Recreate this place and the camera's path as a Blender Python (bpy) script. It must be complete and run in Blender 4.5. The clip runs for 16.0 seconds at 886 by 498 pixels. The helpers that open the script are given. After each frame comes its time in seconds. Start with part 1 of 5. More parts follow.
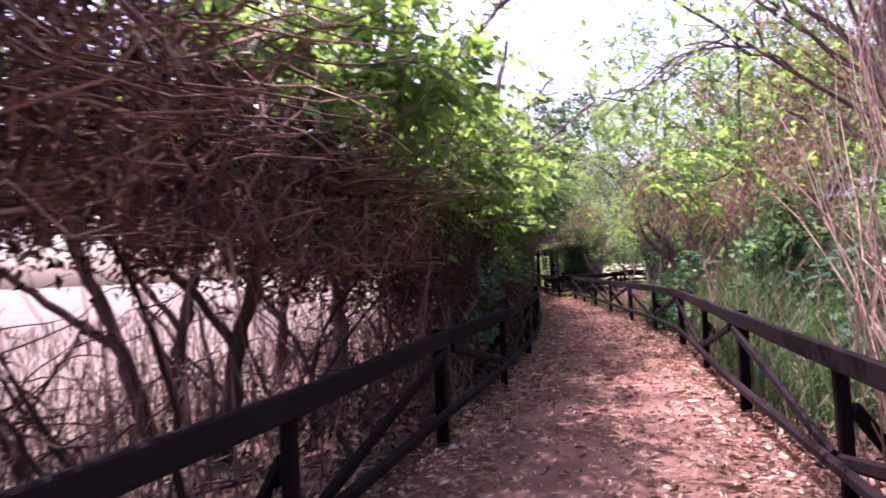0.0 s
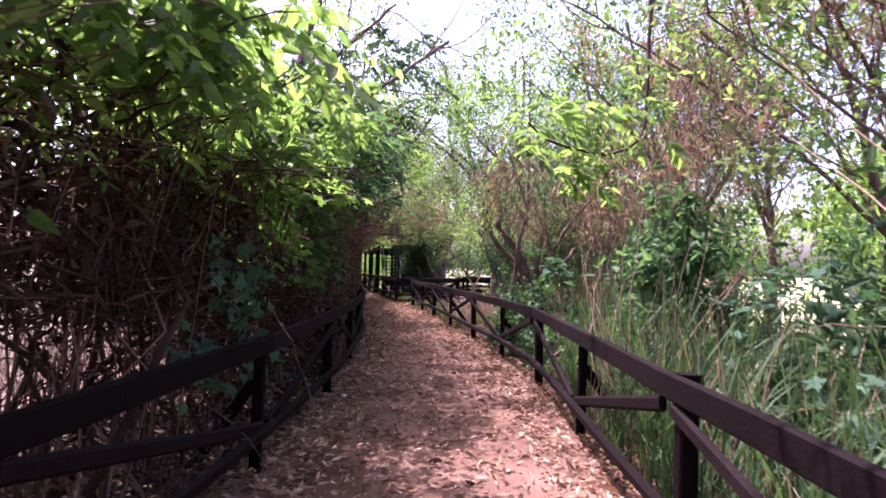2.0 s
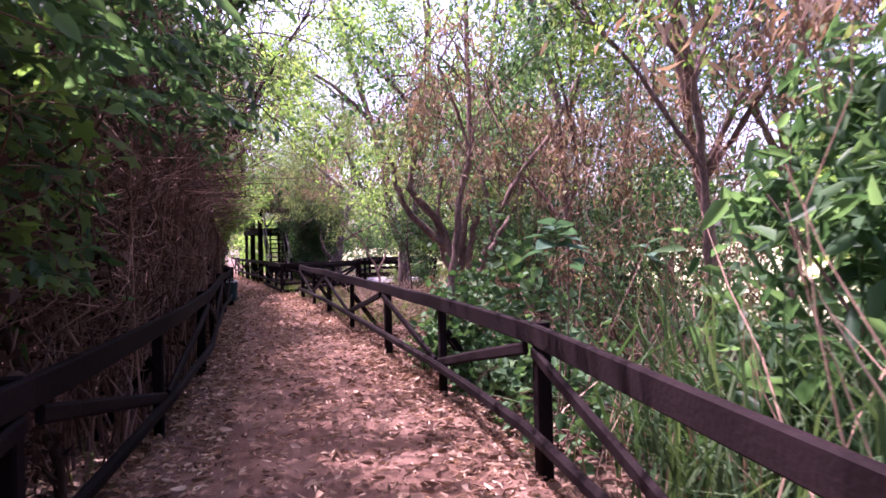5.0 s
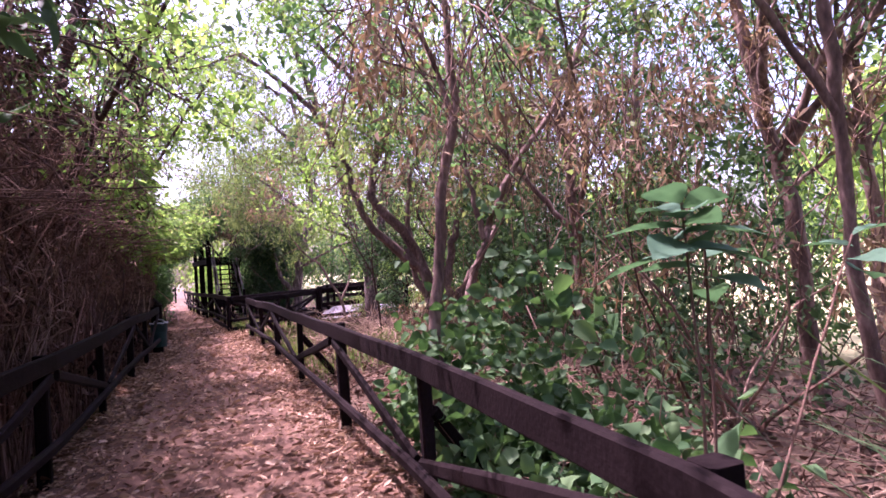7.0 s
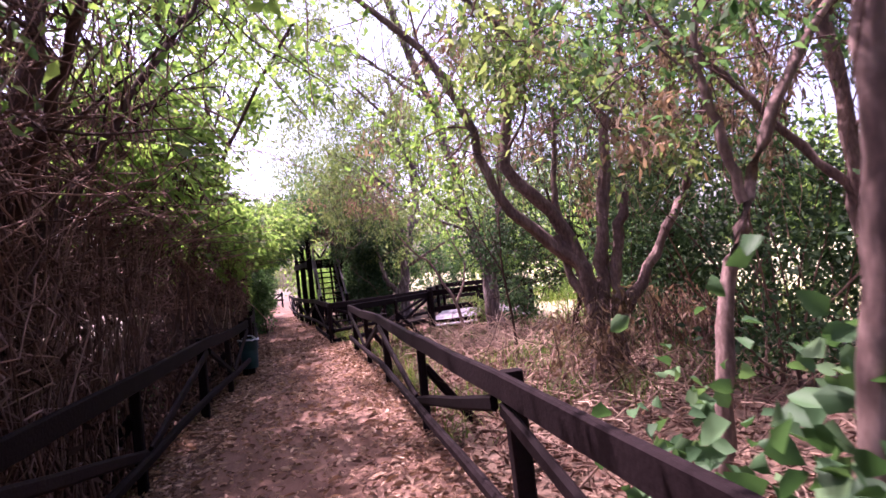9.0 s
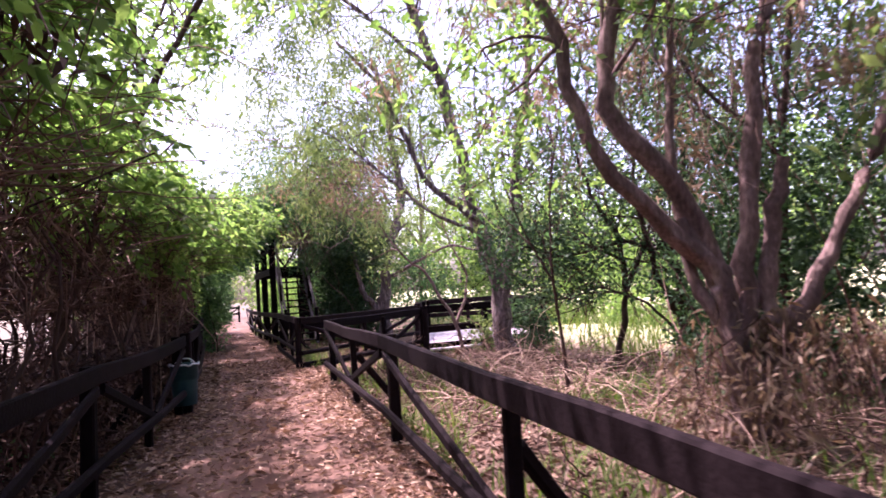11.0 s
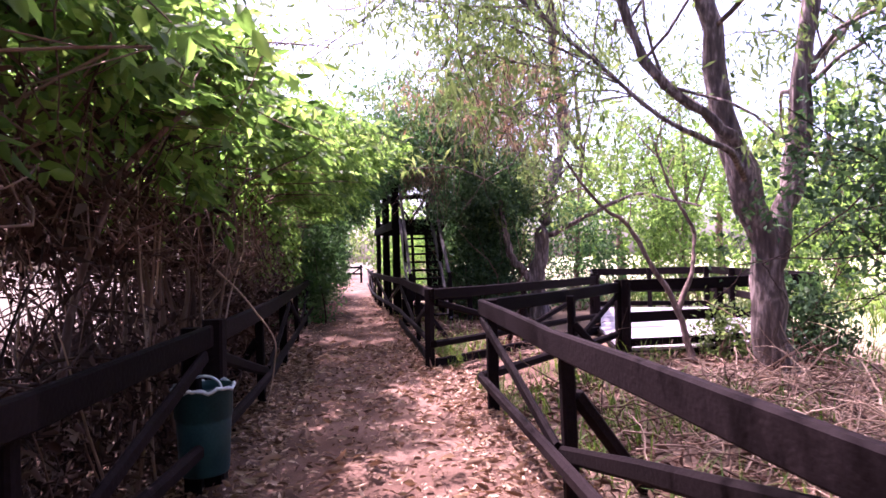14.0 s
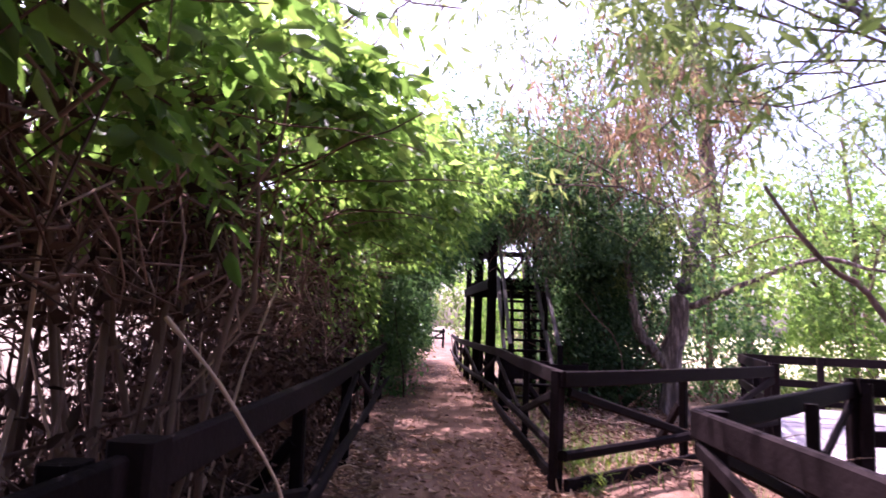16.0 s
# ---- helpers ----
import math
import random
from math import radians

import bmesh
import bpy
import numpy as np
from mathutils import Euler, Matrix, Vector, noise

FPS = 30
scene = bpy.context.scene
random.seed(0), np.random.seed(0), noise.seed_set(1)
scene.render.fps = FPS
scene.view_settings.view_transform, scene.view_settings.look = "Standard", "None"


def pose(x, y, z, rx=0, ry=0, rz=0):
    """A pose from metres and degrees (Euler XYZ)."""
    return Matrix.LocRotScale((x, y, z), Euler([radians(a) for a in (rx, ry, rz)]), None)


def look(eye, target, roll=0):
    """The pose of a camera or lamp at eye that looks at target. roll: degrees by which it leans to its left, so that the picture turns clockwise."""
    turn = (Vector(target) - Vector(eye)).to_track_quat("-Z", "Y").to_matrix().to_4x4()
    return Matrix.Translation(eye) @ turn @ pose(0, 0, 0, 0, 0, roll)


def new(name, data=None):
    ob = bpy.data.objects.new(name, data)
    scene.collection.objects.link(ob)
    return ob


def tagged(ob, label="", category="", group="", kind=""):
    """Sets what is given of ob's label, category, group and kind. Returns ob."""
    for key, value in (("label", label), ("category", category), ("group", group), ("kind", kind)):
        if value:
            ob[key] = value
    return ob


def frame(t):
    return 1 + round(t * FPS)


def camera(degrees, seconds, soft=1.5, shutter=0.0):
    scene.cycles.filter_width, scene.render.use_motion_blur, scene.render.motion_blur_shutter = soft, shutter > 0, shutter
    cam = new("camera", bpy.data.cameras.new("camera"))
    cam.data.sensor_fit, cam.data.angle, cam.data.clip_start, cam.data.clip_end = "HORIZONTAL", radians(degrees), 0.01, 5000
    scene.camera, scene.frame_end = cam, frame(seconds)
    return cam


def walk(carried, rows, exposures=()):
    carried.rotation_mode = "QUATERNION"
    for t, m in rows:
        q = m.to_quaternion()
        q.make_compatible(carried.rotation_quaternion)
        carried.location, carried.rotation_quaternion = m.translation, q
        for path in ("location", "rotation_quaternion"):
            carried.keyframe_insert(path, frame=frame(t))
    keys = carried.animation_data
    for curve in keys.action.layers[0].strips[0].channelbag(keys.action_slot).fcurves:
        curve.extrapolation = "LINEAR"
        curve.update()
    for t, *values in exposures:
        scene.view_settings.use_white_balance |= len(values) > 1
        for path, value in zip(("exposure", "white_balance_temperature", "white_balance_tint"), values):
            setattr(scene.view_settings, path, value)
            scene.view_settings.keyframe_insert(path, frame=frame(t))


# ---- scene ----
cam = camera(71.0, 16.0, soft=1.6, shutter=0.25)
PATH = [
    (0, (2.028, 2.733, 1.474), (1.823, 4.721, 1.54), -2.5),
    (0.5, (2.117, 3.602, 1.445), (2.203, 5.598, 1.528), -5.4),
    (1, (2.278, 4.451, 1.447), (2.472, 6.441, 1.456), -1.9),
    (1.5, (2.395, 5.288, 1.465), (2.736, 7.259, 1.463), -1.5),
    (2, (2.567, 6.032, 1.457), (2.847, 8.012, 1.515), 1.6),
    (2.5, (2.712, 6.745, 1.493), (2.868, 8.737, 1.588), 1.1),
    (3, (2.751, 7.431, 1.522), (3.138, 9.393, 1.498), 1.3),
    (3.5, (2.828, 8.04, 1.511), (3.363, 9.967, 1.541), 2.2),
    (3.7, (2.875, 8.313, 1.512), (3.457, 10.227, 1.499), 2.0),
    (5.8, (3.457, 11.43, 1.422), (4.073, 13.333, 1.41), -2.6),
    (6, (3.527, 11.67, 1.42), (4.174, 13.563, 1.389), -2.8),
    (6.5, (3.728, 12.181, 1.402), (4.419, 14.058, 1.429), -3.2),
    (7, (3.926, 12.703, 1.438), (4.62, 14.578, 1.49), -3.8),
    (7.5, (4.091, 13.263, 1.454), (4.933, 15.074, 1.561), -2.4),
    (8, (4.176, 13.969, 1.452), (4.937, 15.816, 1.53), -3.2),
    (8.5, (4.199, 14.791, 1.481), (4.682, 16.731, 1.533), -3.9),
    (8.7, (4.182, 15.116, 1.485), (4.562, 17.078, 1.55), -6.2),
    (10.8, (3.991, 18.305, 1.352), (4.541, 20.227, 1.421), -3.1),
    (11, (3.99, 18.614, 1.349), (4.499, 20.544, 1.473), -3.9),
    (11.5, (4.026, 19.406, 1.361), (4.341, 21.379, 1.441), -3.6),
    (12, (4.061, 20.185, 1.363), (4.459, 22.141, 1.483), -2.5),
    (12.5, (4.1, 21.146, 1.324), (4.38, 23.125, 1.393), -3.5),
    (13, (4.088, 21.84, 1.334), (4.069, 23.84, 1.333), -1.6),
    (13.5, (4.026, 22.668, 1.327), (4.144, 24.664, 1.317), -0.2),
    (14, (3.979, 23.141, 1.331), (4.1, 25.137, 1.363), -1.6),
    (14.5, (3.961, 23.772, 1.336), (3.864, 25.768, 1.348), 0.1),
    (15, (3.853, 24.458, 1.347), (3.781, 26.456, 1.396), -0.2),
    (15.5, (3.878, 25.019, 1.337), (3.857, 27.014, 1.468), 1.3),
    (16, (3.646, 25.495, 1.308), (3.502, 27.474, 1.551), 2.2),
]
walk(cam, [(t, look(e, g, r)) for t, e, g, r in PATH], [(0, 2.07, 5900, 56), (2, 2.03, 5850, 48), (3.5, 2.2, 5900, 58), (6, 2.15, 5850, 60), (8.5, 2.06, 6100, 60), (12, 2.2, 5900, 46), (13, 2.32, 5900, 50), (14, 2.4, 5850, 54), (16, 2.36, 5850, 53)])

# ---- sky, sun, exposure ----
SUN_EL, SUN_AZ = 65.0, -44.0     # degrees above the horizon; degrees right of +y
world = bpy.data.worlds.new("sky")
scene.world = world
world.use_nodes = True
wt = world.node_tree
sky = wt.nodes.new("ShaderNodeTexSky")
sky.sky_type, sky.sun_disc = "NISHITA", False
sky.sun_elevation, sky.sun_rotation = radians(SUN_EL), radians(SUN_AZ)
sky.air_density, sky.dust_density, sky.ozone_density = 1.0, 5.0, 0.6
wt.links.new(sky.outputs[0], wt.nodes["Background"].inputs[0])
wt.nodes["Background"].inputs[1].default_value = 0.15
sun = new("sun", bpy.data.lights.new("sun", "SUN"))
sun.data.energy, sun.data.angle, sun.data.color = 4.5, radians(0.6), (1.0, 0.93, 0.84)
_d = Vector((math.sin(radians(SUN_AZ)) * math.cos(radians(SUN_EL)), math.cos(radians(SUN_AZ)) * math.cos(radians(SUN_EL)), math.sin(radians(SUN_EL))))
sun.matrix_world = look(_d * 60, (0, 0, 0))

rng = np.random.default_rng(7)


# ---- materials ----
def mat(name, cols, rough=0.8, scale=8.0, grain=60.0, bump=0.25, island=0.0, obj=0.0, through_light=0.0, stretch=(1, 1, 1), spec=0.3, metal=0.0, tint=None):
    """Two scales of noise run through the colours cols (dark to light); island and obj vary it piece by piece."""
    m = bpy.data.materials.new(name)
    m.use_nodes = True
    nt = m.node_tree
    n, l = nt.nodes, nt.links
    bsdf = n["Principled BSDF"]
    bsdf.inputs["Roughness"].default_value, bsdf.inputs["Metallic"].default_value = rough, metal
    bsdf.inputs["Specular IOR Level"].default_value = spec
    co = n.new("ShaderNodeTexCoord")
    mp = n.new("ShaderNodeMapping")
    mp.inputs["Scale"].default_value = stretch
    l.new(co.outputs["Object"], mp.inputs[0])
    big, fine = n.new("ShaderNodeTexNoise"), n.new("ShaderNodeTexNoise")
    big.inputs["Scale"].default_value, fine.inputs["Scale"].default_value = scale, grain
    big.inputs["Detail"].default_value, fine.inputs["Detail"].default_value = 4, 3
    for t in (big, fine):
        l.new(mp.outputs[0], t.inputs["Vector"])
    mixf = n.new("ShaderNodeMix")
    mixf.inputs[0].default_value = 0.45
    l.new(big.outputs["Fac"], mixf.inputs[2])
    l.new(fine.outputs["Fac"], mixf.inputs[3])
    fac = mixf.outputs[0]
    for amount, node, out in ((island, "ShaderNodeNewGeometry", "Random Per Island"), (obj, "ShaderNodeObjectInfo", "Random")):
        if amount:
            r = n.new(node)
            mm = n.new("ShaderNodeMix")
            mm.inputs[0].default_value = amount
            l.new(fac, mm.inputs[2])
            l.new(r.outputs[out], mm.inputs[3])
            fac = mm.outputs[0]
    ramp = n.new("ShaderNodeValToRGB")
    ramp.color_ramp.elements.remove(ramp.color_ramp.elements[1])
    lo, hi = (0.08, 0.92) if island or obj else (0.3, 0.7)
    for i, c in enumerate(cols):
        p = lo + (hi - lo) * i / max(1, len(cols) - 1)
        e = ramp.color_ramp.elements[0] if i == 0 else ramp.color_ramp.elements.new(p)
        e.position, e.color = p, (*c, 1)
    l.new(fac, ramp.inputs[0])
    l.new(ramp.outputs[0], bsdf.inputs["Base Color"])
    if bump:
        b = n.new("ShaderNodeBump")
        b.inputs["Strength"].default_value, b.inputs["Distance"].default_value = bump, 0.01
        l.new(mixf.outputs[0], b.inputs["Height"])
        l.new(b.outputs[0], bsdf.inputs["Normal"])
    if through_light:
        tr = n.new("ShaderNodeBsdfTranslucent")
        br = n.new("ShaderNodeMix")
        br.data_type, br.blend_type = "RGBA", "MULTIPLY"
        br.inputs[0].default_value = 1.0
        br.inputs[7].default_value = (*(tint or (1.6, 1.7, 0.7)), 1)
        l.new(ramp.outputs[0], br.inputs[6])
        l.new(br.outputs[2], tr.inputs[0])
        ms = n.new("ShaderNodeMixShader")
        ms.inputs[0].default_value = through_light
        l.new(bsdf.outputs[0], ms.inputs[1])
        l.new(tr.outputs[0], ms.inputs[2])
        l.new(ms.outputs[0], n["Material Output"].inputs[0])
    return m


M_WOOD = mat("creosoted_timber", [(0.003, 0.0017, 0.0018), (0.0072, 0.0043, 0.0046), (0.02, 0.0128, 0.0134)], rough=0.74, scale=3, grain=45, bump=0.7, obj=0.35, spec=0.045)
M_GREYWOOD = mat("weathered_stair_timber", [(0.05, 0.042, 0.046), (0.1, 0.085, 0.09), (0.17, 0.15, 0.155)], rough=0.8, scale=4, grain=40, obj=0.3, spec=0.1)
M_DECK = mat("weathered_grey_boards", [(0.22, 0.19, 0.2), (0.34, 0.3, 0.31), (0.46, 0.42, 0.42)], rough=0.8, scale=4, grain=50, obj=0.4)
M_SOIL = mat("woodchip_soil", [(0.04, 0.021, 0.014), (0.115, 0.064, 0.045), (0.23, 0.143, 0.106)], rough=0.95, scale=1.4, grain=85, bump=1.0, spec=0.1)
M_LITTER = mat("fallen_leaves", [(0.07, 0.034, 0.02), (0.19, 0.108, 0.064), (0.32, 0.2, 0.13), (0.52, 0.38, 0.27)], rough=0.8, island=0.85, bump=0, through_light=0.2, tint=(1.2, 1.1, 0.9))
# Verge litter: browns darker than M_LITTER, with the trees' shade put into them.
M_VERGE = mat("shaded_leaf_litter", [(0.045, 0.022, 0.015), (0.1, 0.055, 0.038), (0.15, 0.088, 0.06), (0.28, 0.185, 0.13)], rough=0.85, island=0.85, bump=0, spec=0.1)
M_TWIG = mat("brown_twigs", [(0.05, 0.028, 0.021), (0.12, 0.07, 0.053), (0.28, 0.18, 0.14)], rough=0.9, island=0.75, bump=0, spec=0.08)
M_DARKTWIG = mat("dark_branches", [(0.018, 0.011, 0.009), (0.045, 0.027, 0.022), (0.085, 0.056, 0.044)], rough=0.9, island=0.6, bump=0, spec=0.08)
M_PALE = mat("bleached_stalks", [(0.2, 0.12, 0.085), (0.34, 0.225, 0.16), (0.5, 0.37, 0.27)], rough=0.85, island=0.8, bump=0, through_light=0.15, tint=(1.2, 1.1, 0.9))
M_BARK = mat("red_brown_bark", [(0.038, 0.022, 0.018), (0.115, 0.071, 0.058), (0.26, 0.175, 0.145)], rough=0.92, scale=7, grain=40, bump=1.0, stretch=(1, 1, 0.35))
M_WILLOWBARK = mat("furrowed_grey_bark", [(0.022, 0.015, 0.013), (0.1, 0.07, 0.062), (0.38, 0.29, 0.26)], rough=0.95, scale=14, grain=34, bump=2.5, stretch=(1, 1, 0.14))
M_LEAF = mat("mid_green_leaves", [(0.022, 0.056, 0.025), (0.052, 0.11, 0.045), (0.1, 0.18, 0.075)], rough=0.5, island=0.8, bump=0, through_light=0.5, tint=(1.5, 1.6, 1.0), spec=0.2)
M_LIGHTLEAF = mat("yellow_green_leaves", [(0.045, 0.09, 0.028), (0.09, 0.16, 0.05), (0.16, 0.235, 0.085)], rough=0.5, island=0.8, bump=0, through_light=0.65, tint=(1.9, 1.95, 1.0), spec=0.2)
M_DARKLEAF = mat("dark_evergreen_leaves", [(0.018, 0.04, 0.02), (0.04, 0.08, 0.038), (0.075, 0.125, 0.06)], rough=0.6, island=0.8, bump=0, through_light=0.4, tint=(1.4, 1.5, 0.9), spec=0.12)
M_WILLOW = mat("grey_green_willow_leaves", [(0.06, 0.09, 0.035), (0.11, 0.16, 0.06), (0.18, 0.23, 0.1)], rough=0.5, island=0.8, bump=0, through_light=0.55, tint=(1.5, 1.5, 0.9), spec=0.12)
M_DRYLEAF = mat("dead_hanging_foliage", [(0.1, 0.062, 0.038), (0.19, 0.13, 0.082), (0.31, 0.23, 0.155)], rough=0.85, island=0.8, bump=0, through_light=0.35, tint=(1.2, 1.12, 0.85))
# Dead brown leaves, coloured dark to include the shade inside the hedge.
M_DEADSHADE = mat("shaded_dead_foliage", [(0.022, 0.012, 0.01), (0.058, 0.033, 0.025), (0.125, 0.077, 0.058)], rough=0.95, island=0.8, bump=0, spec=0.1)
M_IVY = mat("ivy_leaves", [(0.03, 0.07, 0.03), (0.055, 0.115, 0.048), (0.1, 0.17, 0.075)], rough=0.55, island=0.8, bump=0, through_light=0.3, tint=(1.3, 1.5, 0.8), spec=0.12)
M_REED = mat("green_reed_blades", [(0.024, 0.052, 0.021), (0.046, 0.088, 0.036), (0.09, 0.135, 0.062)], rough=0.55, island=0.8, bump=0, through_light=0.32, tint=(1.4, 1.5, 0.8), spec=0.12)
M_BIGLEAF = mat("bluish_broad_leaves", [(0.03, 0.075, 0.045), (0.055, 0.115, 0.07), (0.085, 0.155, 0.1)], spec=0.1, rough=0.7, island=0.6, bump=0, through_light=0.3, tint=(1.3, 1.5, 0.9))
M_GRASS = mat("short_grass", [(0.035, 0.07, 0.015), (0.08, 0.13, 0.03), (0.15, 0.19, 0.06)], rough=0.6, island=0.8, bump=0, through_light=0.35, spec=0.12)
M_BRUSH = mat("fallen_grey_brown_twigs", [(0.05, 0.03, 0.022), (0.1, 0.062, 0.045), (0.24, 0.165, 0.125)], rough=0.9, island=0.85, bump=0, spec=0.08)
M_BIN = mat("green_plastic_bin", [(0.006, 0.028, 0.03), (0.01, 0.042, 0.045), (0.018, 0.06, 0.062)], rough=0.55, scale=6, grain=80, bump=0.1, spec=0.2)
M_BAG = mat("pale_bin_liner", [(0.3, 0.34, 0.35), (0.45, 0.5, 0.5), (0.6, 0.64, 0.64)], rough=0.4, scale=20, bump=0.6)
M_PAPER = mat("white_litter", [(0.55, 0.55, 0.57), (0.7, 0.7, 0.72), (0.8, 0.8, 0.8)], rough=0.6, scale=30, bump=0.4)


def ground_material():
    """Bare brown earth under the trees, brown stubble beyond the hedge and pale green grass beyond the wood."""
    m = mat("woodland_ground", [(0.045, 0.026, 0.017), (0.1, 0.061, 0.04), (0.16, 0.107, 0.072)], rough=0.95, scale=1.3, grain=45, bump=0.8)
    nt = m.node_tree
    n, l = nt.nodes, nt.links
    geo, sep = n.new("ShaderNodeNewGeometry"), n.new("ShaderNodeSeparateXYZ")
    l.new(geo.outputs["Position"], sep.inputs[0])
    sub, ab, rg = n.new("ShaderNodeMath"), n.new("ShaderNodeMath"), n.new("ShaderNodeMapRange")
    sub.operation, ab.operation = "SUBTRACT", "ABSOLUTE"
    sub.inputs[1].default_value = 4.5
    l.new(sep.outputs[0], sub.inputs[0])
    l.new(sub.outputs[0], ab.inputs[0])
    rg.inputs[1].default_value, rg.inputs[2].default_value = 4.9, 7.6
    l.new(ab.outputs[0], rg.inputs[0])
    no = n.new("ShaderNodeTexNoise")
    no.inputs["Scale"].default_value = 0.6
    dry, green, pick, side = n.new("ShaderNodeValToRGB"), n.new("ShaderNodeValToRGB"), n.new("ShaderNodeMath"), n.new("ShaderNodeMix")
    dry.color_ramp.elements[0].color, dry.color_ramp.elements[1].color = (0.06, 0.047, 0.03, 1), (0.135, 0.108, 0.07, 1)
    green.color_ramp.elements[0].color, green.color_ramp.elements[1].color = (0.24, 0.23, 0.11, 1), (0.44, 0.43, 0.24, 1)
    pick.operation, pick.inputs[1].default_value, side.data_type = "GREATER_THAN", 4.5, "RGBA"
    l.new(sep.outputs[0], pick.inputs[0])
    l.new(pick.outputs[0], side.inputs[0])
    for ramp, slot in ((dry, 6), (green, 7)):
        l.new(no.outputs["Fac"], ramp.inputs[0])
        l.new(ramp.outputs[0], side.inputs[slot])
    mx = n.new("ShaderNodeMix")
    mx.data_type = "RGBA"
    bs = n["Principled BSDF"]
    old = bs.inputs["Base Color"].links[0].from_socket
    l.new(rg.outputs[0], mx.inputs[0])
    l.new(old, mx.inputs[6])
    l.new(side.outputs[2], mx.inputs[7])
    l.new(mx.outputs[2], bs.inputs["Base Color"])
    return m


M_GROUND = ground_material()


# ---- mesh helpers ----
def thing(name, label, category, at=(0, 0, 0), group="", kind=""):
    ob = new(name)
    ob.location = at
    ob.empty_display_size = 0.1
    return tagged(ob, label, category, group, kind)


def part(name, mesh, material, parent=None, label="", kind=""):
    """Links a bmesh or a mesh as one object under parent; its points are in world metres."""
    if isinstance(mesh, bmesh.types.BMesh):
        me = bpy.data.meshes.new(name)
        mesh.to_mesh(me)
        mesh.free()
        mesh = me
    if material and not mesh.materials:
        mesh.materials.append(material)
    ob = new(name, mesh)
    if parent is not None:
        ob.parent = parent
        up = Matrix.Translation(parent.location)
        if parent.parent is not None:
            up = Matrix.Translation(parent.parent.location) @ up
        ob.matrix_parent_inverse = up.inverted()
    return tagged(ob, label, "", "", kind)


def mesh_of(name, verts, faces, material, smooth=False):
    me = bpy.data.meshes.new(name)
    verts, faces = np.asarray(verts, dtype=np.float32), np.asarray(faces, dtype=np.int32)
    k = faces.shape[1]
    me.vertices.add(len(verts))
    me.vertices.foreach_set("co", verts.ravel())
    me.loops.add(faces.size)
    me.loops.foreach_set("vertex_index", faces.ravel())
    me.polygons.add(len(faces))
    me.polygons.foreach_set("loop_start", np.arange(0, faces.size, k, dtype=np.int32))
    if smooth:
        me.polygons.foreach_set("use_smooth", np.ones(len(faces), dtype=bool))
    me.update(calc_edges=True)
    me.materials.append(material)
    return me


def unit(v):
    return v / np.maximum(np.linalg.norm(v, axis=-1, keepdims=True), 1e-9)


def leaf_arrays(p, axis, length, width, fold=0.25, curl=0.15, fine=False):
    """One pointed leaf, folded along its midrib, at each p, along axis."""
    n = len(p)
    axis = unit(axis)
    side = unit(np.cross(axis, unit(rng.normal(size=(n, 3)) + np.array([0, 0, 0.6]))))
    nor = np.cross(side, axis)
    L, W = length[:, None], width[:, None]
    if not fine:
        mid = p + axis * L * 0.45
        v = np.stack([p, mid + side * W * 0.5 + nor * W * fold, p + axis * L - nor * L * curl, mid - side * W * 0.5 + nor * W * fold], axis=1).reshape(-1, 3)
        return v, np.arange(n * 4).reshape(n, 4)
    a, c = p + axis * L * 0.28 + nor * W * fold, p + axis * L * 0.68 + nor * (W * fold * 0.7 - L * curl * 0.4)
    v = np.stack([p, a + side * W * 0.5, c + side * W * 0.4, p + axis * L - nor * L * curl, c - side * W * 0.4, a - side * W * 0.5], axis=1).reshape(-1, 3)
    i = np.arange(n)[:, None] * 6
    f = np.concatenate([i + np.array([0, 1, 2, 3]), i + np.array([0, 3, 4, 5])], 1).reshape(-1, 4)
    return v, f


def leaves(name, p, axis, length, width, material, **kw):
    v, f = leaf_arrays(np.asarray(p, float), np.asarray(axis, float), np.asarray(length, float), np.asarray(width, float), **kw)
    return mesh_of(name, v, f, material)


ridge_rng = np.random.default_rng(3)


def tube_arrays(lines, sides=4, ridge=0.0):
    """lines: (points (k,3), radii (k,)) of one common length k."""
    P = np.stack([q[0] for q in lines])
    R = np.stack([q[1] for q in lines])
    n, k, _ = P.shape
    T = unit(np.gradient(P, axis=1))
    ref = np.where(np.abs(T[:, :, 2:3]) > 0.9, np.array([1.0, 0, 0]), np.array([0, 0, 1.0]))
    A = unit(np.cross(T, ref))
    B = np.cross(T, A)
    ang = np.arange(sides) * 2 * np.pi / sides
    wide = R[:, :, None] * np.ones(sides)
    if ridge:
        wide = wide * (1 + ridge * ridge_rng.normal(size=(n, 1, sides)) + 0.6 * ridge * ridge_rng.normal(size=(n, k, sides)))
    ring = P[:, :, None] + wide[..., None] * (A[:, :, None] * np.cos(ang)[:, None] + B[:, :, None] * np.sin(ang)[:, None])
    v = ring.reshape(-1, 3)
    i = np.arange(n)[:, None, None] * k * sides + np.arange(k - 1)[None, :, None] * sides
    s = np.arange(sides)[None, None, :]
    s2 = (s + 1) % sides
    f = np.stack([i + s, i + s2, i + sides + s2, i + sides + s], axis=-1).reshape(-1, 4)
    return v, f


def tubes(name, lines, material, sides=4, smooth=True, ridge=0.0):
    v, f = tube_arrays(lines, sides, ridge)
    return mesh_of(name, v, f, material, smooth)


